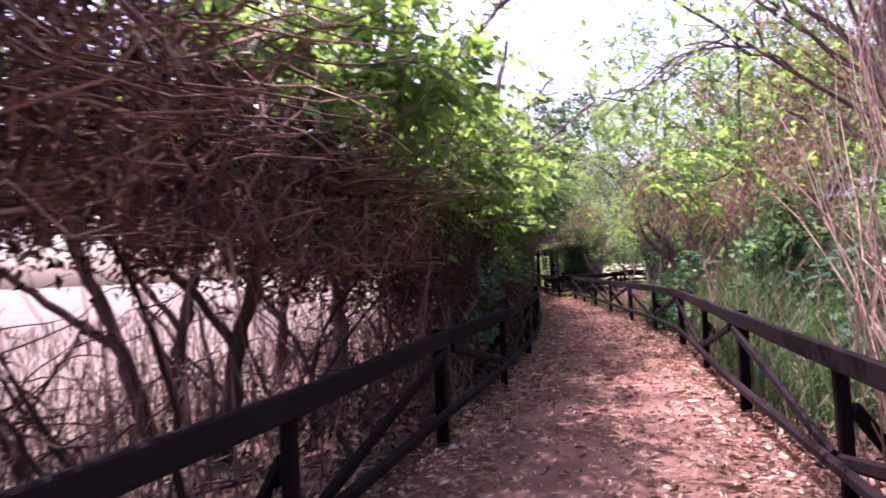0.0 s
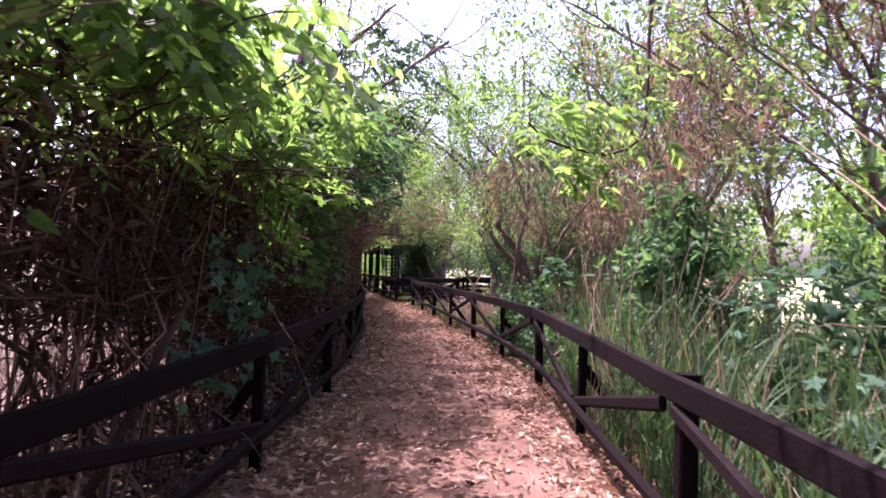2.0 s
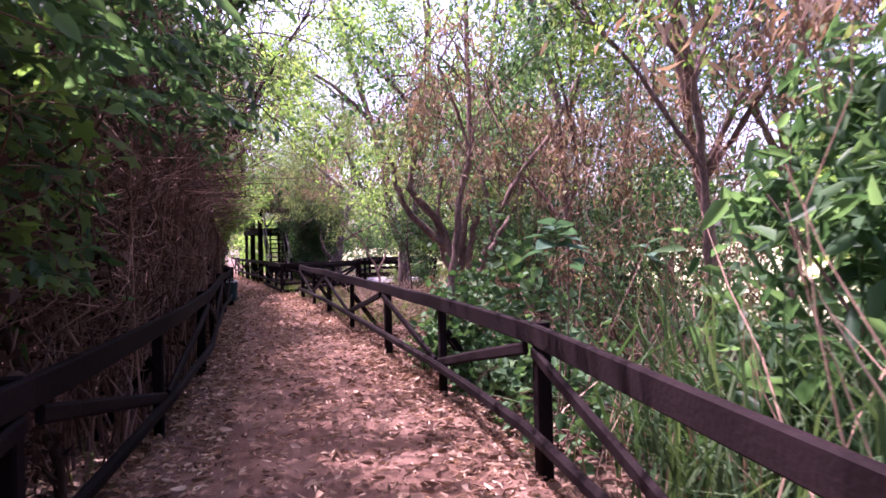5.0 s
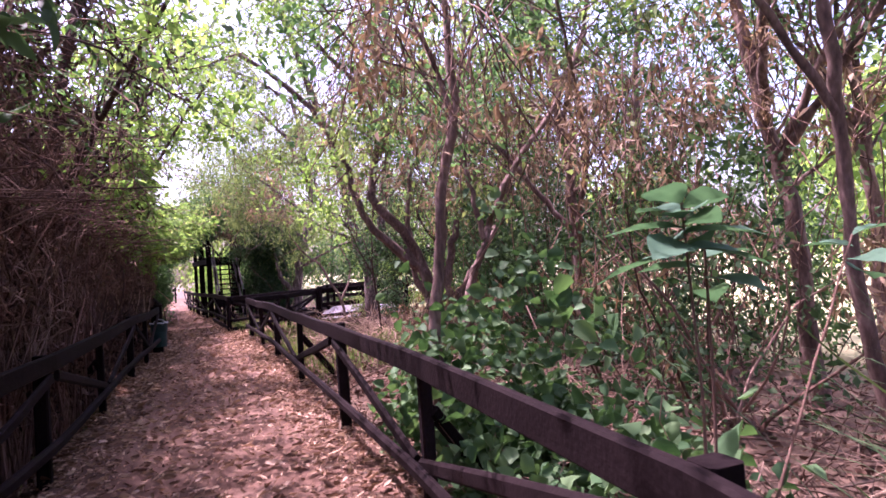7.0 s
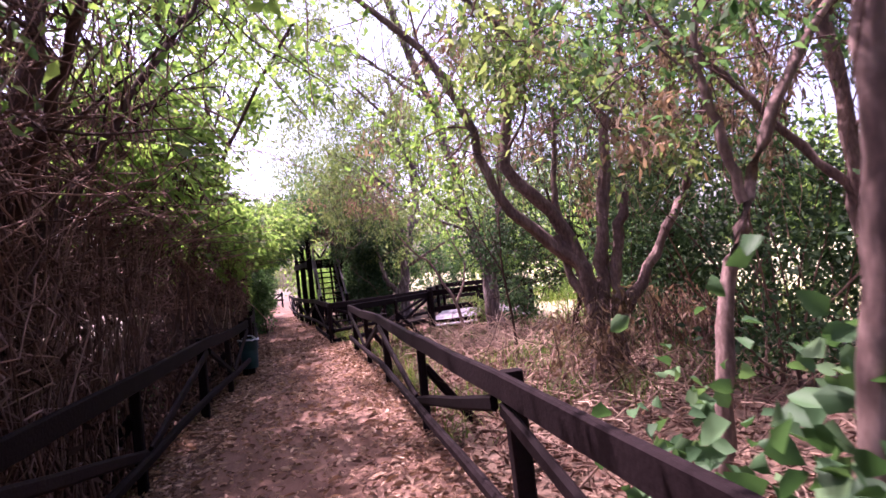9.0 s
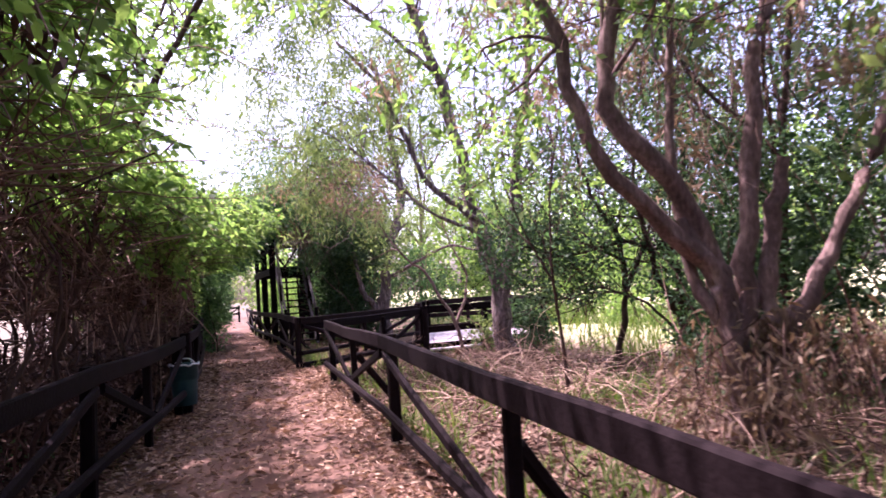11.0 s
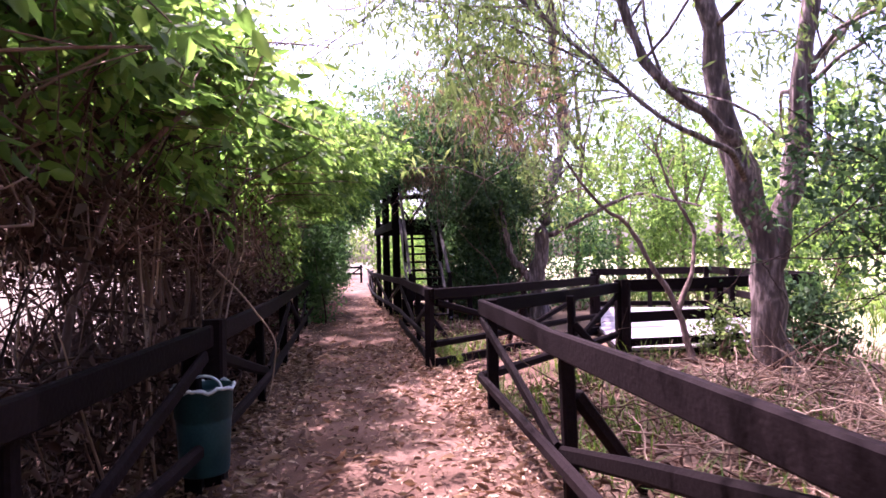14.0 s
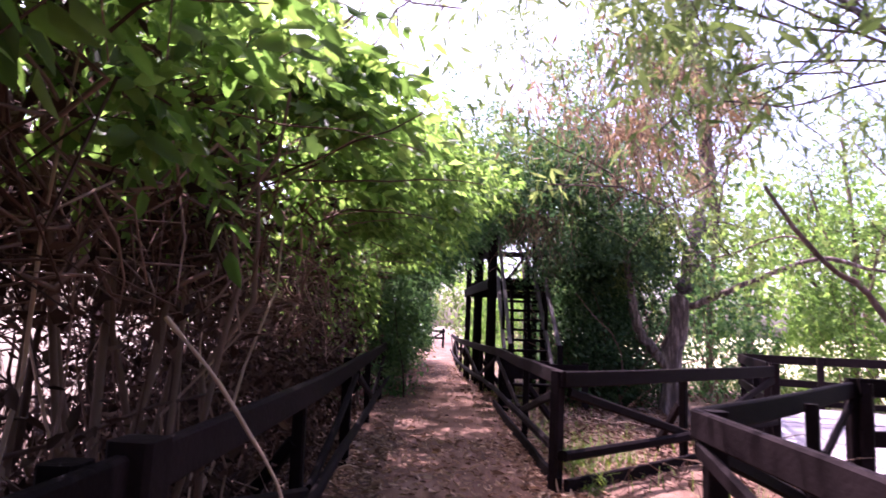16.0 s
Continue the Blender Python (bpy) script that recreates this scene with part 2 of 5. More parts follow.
def wander(start, direction, length, k, jitter, droop=0.0):
    """A crooked line of k points."""
    d = np.array(direction, float)
    d /= np.linalg.norm(d)
    pts = [np.array(start, float)]
    for _ in range(k - 1):
        d = d + rng.normal(size=3) * jitter + np.array([0, 0, -droop])
        d /= np.linalg.norm(d)
        pts.append(pts[-1] + d * length / (k - 1))
    return np.array(pts)


def taper(r0, r1, k):
    return np.linspace(r0, r1, k)


def beam(a, b, w, h, up=(0, 0, 1), bevel=0.008, over=0.0):
    """A bevelled timber from a to b: w across, h along up, with slightly uneven sawn edges."""
    a, b = Vector(a), Vector(b)
    d = (b - a)
    n = d.normalized()
    a, b = a - n * over, b + n * over
    upv = Vector(up)
    s = n.cross(upv)
    if s.length < 1e-4:
        s = n.cross(Vector((1, 0, 0)))
    s.normalize()
    u = s.cross(n).normalized()
    bm = bmesh.new()
    rings = []
    k = max(2, int((b - a).length / 0.8) + 1)
    for i in range(k):
        c = a + (b - a) * i / (k - 1)
        j = (random.uniform(-1, 1) * 0.006, random.uniform(-1, 1) * 0.008) if 0 < i < k - 1 else (0, 0)
        q = bevel
        ring = []
        for x, y in ((-w / 2 + q, -h / 2), (w / 2 - q, -h / 2), (w / 2, -h / 2 + q), (w / 2, h / 2 - q), (w / 2 - q, h / 2), (-w / 2 + q, h / 2), (-w / 2, h / 2 - q), (-w / 2, -h / 2 + q)):
            ring.append(bm.verts.new(c + s * (x + j[0]) + u * (y + j[1])))
        rings.append(ring)
    for p, r in zip(rings, rings[1:]):
        for i in range(8):
            bm.faces.new((p[i], p[(i + 1) % 8], r[(i + 1) % 8], r[i]))
    bm.faces.new(rings[0][::-1])
    bm.faces.new(rings[-1])
    bmesh.ops.recalc_face_normals(bm, faces=bm.faces)
    return bm


# ---- plan: the two fence lines along y ----
RY = [-8, 2, 4.2, 5.5, 6.65, 8.92, 11.45, 13.8, 15.9, 18.5, 24.2, 28.5, 30.72, 36, 42, 46, 53, 62, 80]
RX = [2.6, 3.3, 3.5, 3.63, 3.83, 4.12, 4.52, 4.87, 4.95, 4.92, 4.84, 4.62, 4.3, 3.85, 3.02, 2.68, 2.15, 1.15, -1]
LY = [-8, 2, 3.4, 5.0, 6.48, 8.0, 10.55, 13.1, 14.9, 18.1, 23.5, 26.4, 29.25, 37.5, 46, 53, 62, 80]
LX = [-2.2, 0.22, 0.56, 0.93, 1.2, 1.5, 2.0, 2.39, 2.57, 2.76, 2.72, 2.82, 2.66, 1.8, 1.0, 0.25, -0.9, -3.2]


def xr(y):
    return np.interp(y, RY, RX)


def xl(y):
    return np.interp(y, LY, LX)


def relief(x, y):
    return 0.03 * np.sin(x * 1.7 + y * 0.9) + 0.025 * np.sin(x * 0.8 - y * 1.9 + 2)


def build_ground():
    xs = np.concatenate([np.linspace(-600, -20, 12), np.linspace(-16, 24, 110), np.linspace(30, 600, 12)])
    ys = np.concatenate([np.linspace(-600, -14, 12), np.linspace(-10, 66, 180), np.linspace(74, 700, 14)])
    X, Y = np.meshgrid(xs, ys)
    inside = np.clip(np.minimum(X - xl(Y), xr(Y) - X) + 0.1, -1.2, 0)
    Z = -0.06 + np.where(inside < 0, (relief(X, Y) + 0.04) * np.clip(-inside, 0, 1), 0)
    deckm = (X > 5.5) & (X < 11.5) & (Y > 29.5) & (Y < 38)
    Z = np.where(deckm, np.minimum(Z, -0.04), Z)
    v = np.stack([X, Y, Z], -1).reshape(-1, 3)
    nx = len(xs)
    i = (np.arange(len(ys) - 1)[:, None] * nx + np.arange(nx - 1)[None]).ravel()
    f = np.stack([i, i + 1, i + 1 + nx, i + nx], -1)
    part("ground", mesh_of("ground", v, f, M_GROUND, True), None)
    tagged(bpy.data.objects["ground"], "brown woodland earth with dry grass beyond", "ground", "", "structure")


def build_path():
    ys = np.arange(-8, 64, 0.25)
    cols = np.linspace(-0.12, 1.12, 15)
    Y = np.repeat(ys[:, None], len(cols), 1)
    L, R = xl(ys)[:, None] - 0.05, xr(ys)[:, None] + 0.05
    X = L + (R - L) * cols[None] + 0.06 * np.sin(Y * 2.3 + cols[None] * 9)
    Z = 0.0 + 0.012 * np.sin(X * 5 + Y * 3) + 0.01 * np.sin(Y * 7 - X * 4) - 0.09 * np.clip(np.abs(cols[None] - 0.5) - 0.5, 0, 1) / 0.12
    v = np.stack([X, Y, Z], -1).reshape(-1, 3)
    nx = len(cols)
    i = (np.arange(len(ys) - 1)[:, None] * nx + np.arange(nx - 1)[None]).ravel()
    f = np.stack([i, i + 1, i + 1 + nx, i + nx], -1)
    ob = part("path", mesh_of("path", v, f, M_SOIL, True), None)
    tagged(ob, "trodden red-brown woodchip footpath strewn with leaves", "path", "", "structure")
    # side path through the gap to the deck
    u = np.linspace(0, 1, 14)
    w = np.linspace(-1, 1, 9)
    cx, cy = 3.9 + 3.2 * u, 29.5 + 3.2 * u
    X = cx[:, None] + w[None] * (-0.8) * (0.75 + 0.35 * u[:, None])
    Y = cy[:, None] + w[None] * (0.9) * (0.75 + 0.35 * u[:, None]) + 0.04 * np.sin(u * 20)[:, None]
    Z = 0.014 + 0.01 * np.sin(X * 6 + Y * 5) - 0.1 * np.clip(np.abs(w[None]) - 0.74, 0, 1)
    v = np.stack([X, Y, Z + 0 * X], -1).reshape(-1, 3)
    i = (np.arange(13)[:, None] * 9 + np.arange(8)[None]).ravel()
    f = np.stack([i, i + 1, i + 10, i + 9], -1)
    ob = part("side_path", mesh_of("side_path", v, f, M_SOIL, True), None)
    tagged(ob, "short woodchip spur leading to the wooden deck", "path", "", "structure")


def scatter_litter():
    """Fallen leaves and chips: on the path and on the verges."""
    n = 46000
    y = rng.uniform(-2, 46, n)
    near = rng.random(n) < 0.8
    y = np.where(near, rng.uniform(0, 33, n), y)
    L, R = xl(y), xr(y)
    e = rng.random(n)
    e = np.where(rng.random(n) < 0.45, np.where(rng.random(n) < 0.5, e * 0.25, 1 - e * 0.25), e)
    x = L - 0.3 + (R - L + 0.6) * e
    p = np.stack([x, y, 0.018 + rng.random(n) * 0.012], 1)
    ax = rng.normal(size=(n, 3)) * np.array([1, 1, 0.16])
    ln = rng.gamma(3.4, 0.0125, n) + 0.014
    v, f = leaf_arrays(p, ax, ln, ln * rng.uniform(0.2, 0.42, n), fold=0.25, curl=0.14, fine=True)
    ob = part("leaf_litter", mesh_of("leaf_litter", v, f, M_LITTER), None)
    tagged(ob, "dry tan fallen leaves scattered over the footpath", "leaf litter", "", "stuff")
    n = 56000
    y = rng.uniform(0, 40, n)
    x = np.where(rng.random(n) < 0.72, xr(y) + 0.1 + rng.gamma(1.6, 1.3, n), xl(y) - 0.1 - rng.gamma(1.3, 0.8, n))
    ok = ~((x > 6.6) & (y > 31) & (x < 11) & (y < 38))
    x, y = x[ok], y[ok]
    n = len(x)
    p = np.stack([x, y, relief(x, y) * np.clip(np.minimum(np.abs(x - xr(y)), 1), 0, 1) + 0.01 + rng.random(n) * 0.03], 1)
    ax = rng.normal(size=(n, 3)) * np.array([1, 1, 0.3])
    ln = rng.uniform(0.04, 0.11, n)
    v, f = leaf_arrays(p, ax, ln, ln * rng.uniform(0.2, 0.42, n), fold=0.25, curl=0.14, fine=True)
    ob = part("verge_litter", mesh_of("verge_litter", v, f, M_VERGE), None)
    tagged(ob, "deeper dry leaf litter under the trees", "leaf litter", "", "stuff")


build_ground()
build_path()
scatter_litter()


# ---- fences ----
def fence_bay(a, b, side, group, middle=None, first=True, last=False, low_board=False, label="dark creosoted post and rail fence along the path"):
    """One bay from post a to post b: top board and lower pole in two lengths, two braces meeting at a middle post, and a raker behind it. side: +1 if the outside is to the right of a-b; middle: where the middle post stands when the bay bends."""
    a, b = Vector((*a, 0)), Vector((*b, 0))
    d = (b - a).normalized()
    out = Vector((d.y, -d.x, 0)) * side
    m = Vector((*middle, 0)) if middle else (a + b) / 2
    fe = thing("wooden_fence", label, "fence", a, group)
    z = Vector((0, 0, 1))
    lean = [Vector((random.uniform(-0.02, 0.02), random.uniform(-0.02, 0.02), 0)) for _ in range(3)]

    def post(p, top, w, ln):
        part("post", beam(p + out * 0.085 - z * 0.15, p + out * 0.085 + ln + z * top, w, w, up=d, bevel=0.012), M_WOOD, fe)
    if first:
        post(a, 0.965, 0.095, lean[0])
    if last:
        post(b, 0.965, 0.095, lean[1])
    post(m, 0.9, 0.075, lean[2])
    sag = random.uniform(-0.025, 0.015)
    for p, q, za, zb in ((a, m, 0.0, sag), (m, b, sag, 0.0)):
        part("top_rail", beam(p + z * (0.905 + za), q + z * (0.905 + zb), 0.045, 0.132, bevel=0.01, over=0.004), M_WOOD, fe)
        part("lower_rail", beam(p + z * 0.3 - out * 0.02, q + z * 0.3 - out * 0.02, 0.06, 0.085, bevel=0.02, over=0.01), M_WOOD, fe)
        if low_board:
            part("low_board", beam(p + z * 0.06 - out * 0.03, q + z * 0.06 - out * 0.03, 0.04, 0.13, bevel=0.01), M_WOOD, fe)
    for e in (a, b):
        part("brace", beam(e + z * 0.8 - out * 0.005 + (m - e) * 0.03, m + z * 0.31 + out * 0.025 - (m - e) * 0.02, 0.04, 0.085, bevel=0.016), M_WOOD, fe)
    part("raker", beam(m + out * 0.12 + z * 0.6, m + out * 0.62 + d * 0.25 - z * 0.05, 0.07, 0.075, bevel=0.014), M_WOOD, fe)
    return fe


def pt(fn, y):
    return (float(fn(y)), y)


for y0, y1 in [(-0.9, 4.05), (4.05, 8.92), (8.92, 13.8), (13.8, 18.5), (18.5, 24.2), (24.2, 28.5)]:
    fence_bay(pt(xr, y0), pt(xr, y1), 1, "fence bays along the path", pt(xr, (y0 + y1) / 2), last=(y1 == 28.5))
for y0, y1 in [(-1.5, 3.2), (3.2, 8.0), (8.0, 13.1), (13.1, 18.1), (18.1, 23.5), (23.5, 26.9), (26.9, 31.5), (31.5, 36.5), (36.5, 41.5), (41.5, 47)]:
    fence_bay(pt(xl, y0), pt(xl, y1), -1, "fence bays along the path", pt(xl, 10.55 if y0 == 8.0 else (y0 + y1) / 2))
G1, D1, G2, D2 = (4.62, 28.5), (6.7, 30.98), (4.3, 30.72), (7.2, 33.5)
fence_bay(G1, D1, 1, "fences round the deck", first=False, last=True, label="dark timber fence beside the spur to the deck")
fence_bay(G2, D2, -1, "fences round the deck", last=True, low_board=True, label="dark timber fence beside the spur to the deck")
for y0, y1 in [(30.72, 36), (36, 41), (41, 46.5), (46.5, 52)]:
    fence_bay(pt(xr, y0), pt(xr, y1), 1, "fence bays along the path", pt(xr, (y0 + y1) / 2), first=(y0 != 30.72), low_board=(y0 < 31))


# ---- the deck ----
def deck_fence(a, b, posts, group="fences round the deck"):
    a, b = Vector((*a, 0)), Vector((*b, 0))
    fe = thing("deck_railing", "dark timber railing with three boards round the deck", "railing", a, group)
    for i in range(posts + 1):
        p = a + (b - a) * i / posts
        part("post", beam(p - Vector((0, 0, 0.2)), p + Vector((0, 0, 1.0)), 0.1, 0.1, up=(b - a).normalized(), bevel=0.012), M_WOOD, fe)
    n = Vector(((b - a).y, -(b - a).x, 0)).normalized() * 0.075
    for zz, h in ((0.93, 0.15), (0.52, 0.13), (0.2, 0.1)):
        part("rail", beam(a + n + Vector((0, 0, zz)), b + n + Vector((0, 0, zz)), 0.04, h, bevel=0.008), M_WOOD, fe)


DECK = [(6.7, 30.98), (9.5, 31.3), (10.6, 36.5), (8.3, 37.2), (7.2, 33.5)]
for i, j, n in ((0, 1, 2), (1, 2, 3), (2, 3, 2), (3, 4, 2)):
    deck_fence(DECK[i], DECK[j], n)


def build_deck():
    dk = thing("wooden_deck", "weathered pale grey board deck among the trees", "deck", (8.3, 34, 0))
    def span(y):
        xs = []
        for (xa, ya), (xb, yb) in zip(DECK, DECK[1:] + DECK[:1]):
            if (ya - y) * (yb - y) < 0:
                xs.append(xa + (xb - xa) * (y - ya) / (yb - ya))
        return (min(xs), max(xs)) if len(xs) >= 2 else None
    y = 31.1
    while y < 37.1:
        s = span(y)
        if s:
            part("plank", beam((s[0] + 0.02, y, 0.1 + random.uniform(-0.003, 0.003)), (s[1] - 0.02, y, 0.1), 0.135, 0.035, bevel=0.005), M_DECK, dk)
        y += 0.145
    for (xa, ya), (xb, yb) in zip(DECK, DECK[1:] + DECK[:1]):
        part("edge_beam", beam((xa, ya, -0.02), (xb, yb, -0.02), 0.06, 0.2), M_WOOD, dk)


build_deck()


# ---- the stair tower ----
def build_tower():
    """A raised walk beside the path: an open stair rising away from the deck, a landing on tall posts and a braced railing."""
    tw = thing("lookout_tower", "black timber lookout tower with an open stair", "tower", (4.3, 38, 0))
    z = Vector((0, 0, 1))
    near, far = 38.25, 42.1
    west = lambda y: 3.78 - 0.16 * (y - near)
    east = lambda y: 4.82 - 0.03 * (y - near)
    top = 2.3
    for y, w, h in ((near, 0.15, 3.5), (near + 0.55, 0.11, 3.3), (near + 1.9, 0.15, 3.4), (near + 2.5, 0.1, 3.3), (far, 0.14, 3.4)):
        part("post", beam((west(y), y, -0.2), (west(y) + random.uniform(-0.03, 0.03), y, h), w, w, up=(0, 1, 0), bevel=0.014), M_WOOD, tw)
    for y, w, h in ((near, 0.14, 3.5), (near + 1.9, 0.13, 3.4), (far, 0.14, 3.4)):
        part("post", beam((east(y), y, -0.2), (east(y), y, h), w, w, up=(0, 1, 0), bevel=0.014), M_WOOD, tw)
    for side, off in ((west, -0.09), (east, 0.09)):
        for zz, h in ((top - 0.12, 0.2), (top + 0.5, 0.1), (top + 0.95, 0.14)):
            part("side_beam", beam((side(near) + off, near - 0.1, zz), (side(far) + off, far + 0.1, zz), 0.05, h), M_WOOD, tw)
        for i in range(2):
            y = near + i * 1.9
            part("railing_brace", beam((side(y), y + 0.1, top + 0.1), (side(y + 1.8), y + 1.8, top + 0.9), 0.04, 0.08), M_WOOD, tw)
    for y in (near - 0.03, far + 0.03):
        part("crossbeam", beam((west(y) - 0.1, y, top - 0.12), (east(y) + 0.1, y, top - 0.12), 0.06, 0.2), M_WOOD, tw)
    for zz, h in ((top + 0.95, 0.14), (top + 0.12, 0.08)):
        part("crossbeam", beam((west(far), far, zz), (east(far), far, zz), 0.05, h), M_WOOD, tw)
    for x0, x1 in ((3.75, 4.15), (4.6, 4.15)):
        part("railing_brace", beam((x0, far - 0.05, top + 0.85), (x1, far - 0.05, top + 0.2), 0.045, 0.07), M_WOOD, tw)
    y = near + 0.08
    while y < far:
        part("landing_board", beam((west(y) - 0.05, y, top), (east(y) + 0.05, y, top), 0.14, 0.035), M_WOOD, tw)
        y += 0.155
    # stair flight, drifting towards the path as it rises
    foot, head = 35.95, near - 0.02
    lower = (Vector((4.07, foot, 0.05)), Vector((4.88, foot, 0.05)))
    upper = (Vector((3.87, head, top - 0.02)), Vector((4.62, head, top - 0.02)))
    for i, (p, q) in enumerate(zip(lower, upper)):
        part("stringer", beam(p, q, 0.06, 0.2, up=(0, -0.7, 0.7)), M_GREYWOOD, tw, "weathered grey stair side")
        part("handrail", beam(p + z * 0.9, q + z * 0.9, 0.055, 0.1), M_GREYWOOD, tw, "weathered grey handrail")
        part("newel", beam(p - z * 0.2, p + z * 1.0, 0.09, 0.09, up=(0, 1, 0)), M_WOOD, tw)
        c = p.lerp(q, 0.5)
        part("baluster", beam(c - z * 0.02, c + z * 0.9, 0.06, 0.06, up=(0, 1, 0)), M_WOOD, tw)
    for i in range(12):
        t = (i + 0.7) / 12.2
        a, b = lower[0].lerp(upper[0], t), lower[1].lerp(upper[1], t)
        part("tread", beam(a + Vector((0.03, 0, 0)), b - Vector((0.03, 0, 0)), 0.2, 0.045), M_WOOD, tw)
    for t in (0.28, 0.68):
        a = lower[0].lerp(lower[1], t) + Vector((-0.1, 1.3, -0.2))
        part("strut", beam(a, a + Vector((-0.06, 0.5, top - 0.1)), 0.07, 0.07, up=(0, 1, 0)), M_WOOD, tw)
    part("base_board", beam((3.98, foot - 0.14, 0.62), (5.3, foot - 0.14, 0.62), 0.05, 0.26), M_WOOD, tw)
    for x in (4.0, 5.28):
        part("base_post", beam((x, foot - 0.06, -0.2), (x, foot - 0.06, 0.78), 0.1, 0.1, up=(0, 1, 0)), M_WOOD, tw)


build_tower()


# ---- far gate ----
def build_gate():
    g = thing("field_gate", "low dark timber barrier closing the end of the path", "gate", (0.0, 62, 0))
    for x in (-1.3, -0.05, 1.2):
        part("post", beam((x, 62, -0.1), (x, 62, 1.1), 0.12, 0.12, up=(0, 1, 0)), M_WOOD, g)
    for z in (0.95, 0.55):
        part("rail", beam((-1.4, 61.95, z), (1.3, 61.95, z), 0.05, 0.12), M_WOOD, g)
    for a, b in ((-1.25, -0.1), (1.15, 0.0)):
        part("brace", beam((a, 61.9, 0.9), (b, 61.9, 0.15), 0.04, 0.09), M_WOOD, g)


build_gate()


# ---- litter bin ----
def build_bin():
    c = Vector((2.8, 26.8, 0.15))
    b = thing("litter_bin", "dark green plastic litter bin with a pale liner", "bin", c)
    bm = bmesh.new()
    prof = [(0.0, 0.0), (0.118, 0.0), (0.125, 0.01), (0.138, 0.28), (0.14, 0.3), (0.146, 0.305), (0.148, 0.44), (0.155, 0.445), (0.155, 0.465), (0.143, 0.465), (0.14, 0.43), (0.122, 0.02), (0.0, 0.018)]
    rings = []
    for r, z in [(q[0] * 1.08, q[1] * 1.06) for q in prof]:
        rings.append([bm.verts.new(c + Vector((r * (1 + 0.012 * math.cos(16 * a)) * math.cos(a), r * (1 + 0.012 * math.cos(16 * a)) * math.sin(a), z))) for a in [i * math.tau / 32 for i in range(32)]])
    for p, q in zip(rings, rings[1:]):
        for i in range(32):
            bm.faces.new((p[i], p[(i + 1) % 32], q[(i + 1) % 32], q[i]))
    bmesh.ops.remove_doubles(bm, verts=bm.verts, dist=0.0005)
    for f in bm.faces:
        f.smooth = True
    part("bucket", bm, M_BIN, b)
    ring = []
    k = 40
    for i in range(k):
        a = i / (k - 1) * math.tau
        ring.append((c.x + 0.168 * math.cos(a), c.y + 0.168 * math.sin(a), c.z + 0.485 + 0.008 * math.sin(7 * a) + 0.006 * math.sin(13 * a)))
    part("liner", tubes("liner", [(np.array(ring), np.full(k, 0.011))], M_BAG, 6), None, b, "pale crumpled bag folded over the rim")
    a = np.linspace(0, math.pi, 12)
    hp = np.stack([c.x + 0.02 + 0.11 * np.cos(a), c.y - 0.1 + 0.02 * np.sin(a), c.z + 0.49 + 0.07 * np.sin(a)], 1)
    part("handle", tubes("handle", [(hp, np.full(12, 0.008))], M_BAG, 5), None, b, "pale loop handle")
    p = thing("bin_post", "thick dark timber post carrying the bin", "post", (2.8, 27.02, 0))
    part("shaft", beam((2.79, 27.02, -0.2), (2.8, 27.03, 1.0), 0.12, 0.12, up=(0, 1, 0), bevel=0.014), M_WOOD, p)


build_bin()


# ---- plant helpers ----
def clumpy(n, sampler, clumps, spread):
    """Points gathered in clumps: clump centres from sampler, leaves round each."""
    c = sampler(clumps)
    i = rng.integers(0, clumps, n)
    return c[i] + rng.normal(size=(n, 3)) * spread * rng.uniform(0.5, 1.4, (clumps, 1))[i]


def leaf_part(parent, name, p, size, ratio, material, droop=0.3, kind="stuff", label="", flat=0.0, fine=False):
    n = len(p)
    ax = rng.normal(size=(n, 3)) * np.array([1, 1, 1 - flat]) + np.array([0, 0, -droop])
    ln = size * rng.uniform(0.55, 1.4, n)
    return part(name, leaves(name, p, ax, ln, ln * ratio * rng.uniform(0.8, 1.2, n), material, fine=fine), None, parent, label, kind)


def spray_part(parent, name, p, leaf, ratio, material, out=(0.5, 0, -0.1), length=0.34, per=11, label="", fine=True):
    """Compound leaves: leaflets in pairs along drooping stalks that begin at p."""
    m = len(p)
    d = unit(rng.normal(size=(m, 3)) * np.array([0.8, 0.9, 0.45]) + np.array(out))
    s = unit(np.cross(d, np.array([0, 0, 1.0])) + rng.normal(size=(m, 3)) * 0.25)
    L = length * rng.uniform(0.6, 1.3, (m, 1))
    P, A = [], []
    for j in range(per):
        u = 0.15 + 0.85 * (j // 2) / max(1, (per - 1) // 2)
        q = -1 if j % 2 else 1
        if j == per - 1:
            q = 0
        P.append(p + d * L * u - np.array([0, 0, 0.3]) * L * u * u)
        A.append(d * (0.5 + 0.5 * (q == 0)) + s * q * 0.85 + np.array([0, 0, -0.25 - 0.3 * u]) + rng.normal(size=(m, 3)) * 0.12)
    P, A = np.concatenate(P), np.concatenate(A)
    ln = np.tile(leaf * rng.uniform(0.65, 1.35, m), per) * rng.uniform(0.85, 1.15, len(P))
    keep = (P[:, 2] > 2.1) | (keep_off_path(P, 0.0, 2.1)[:, 0] == P[:, 0])
    return part(name, leaves(name, P[keep], A[keep], ln[keep], ln[keep] * ratio, material, fine=fine), None, parent, label, "stuff")


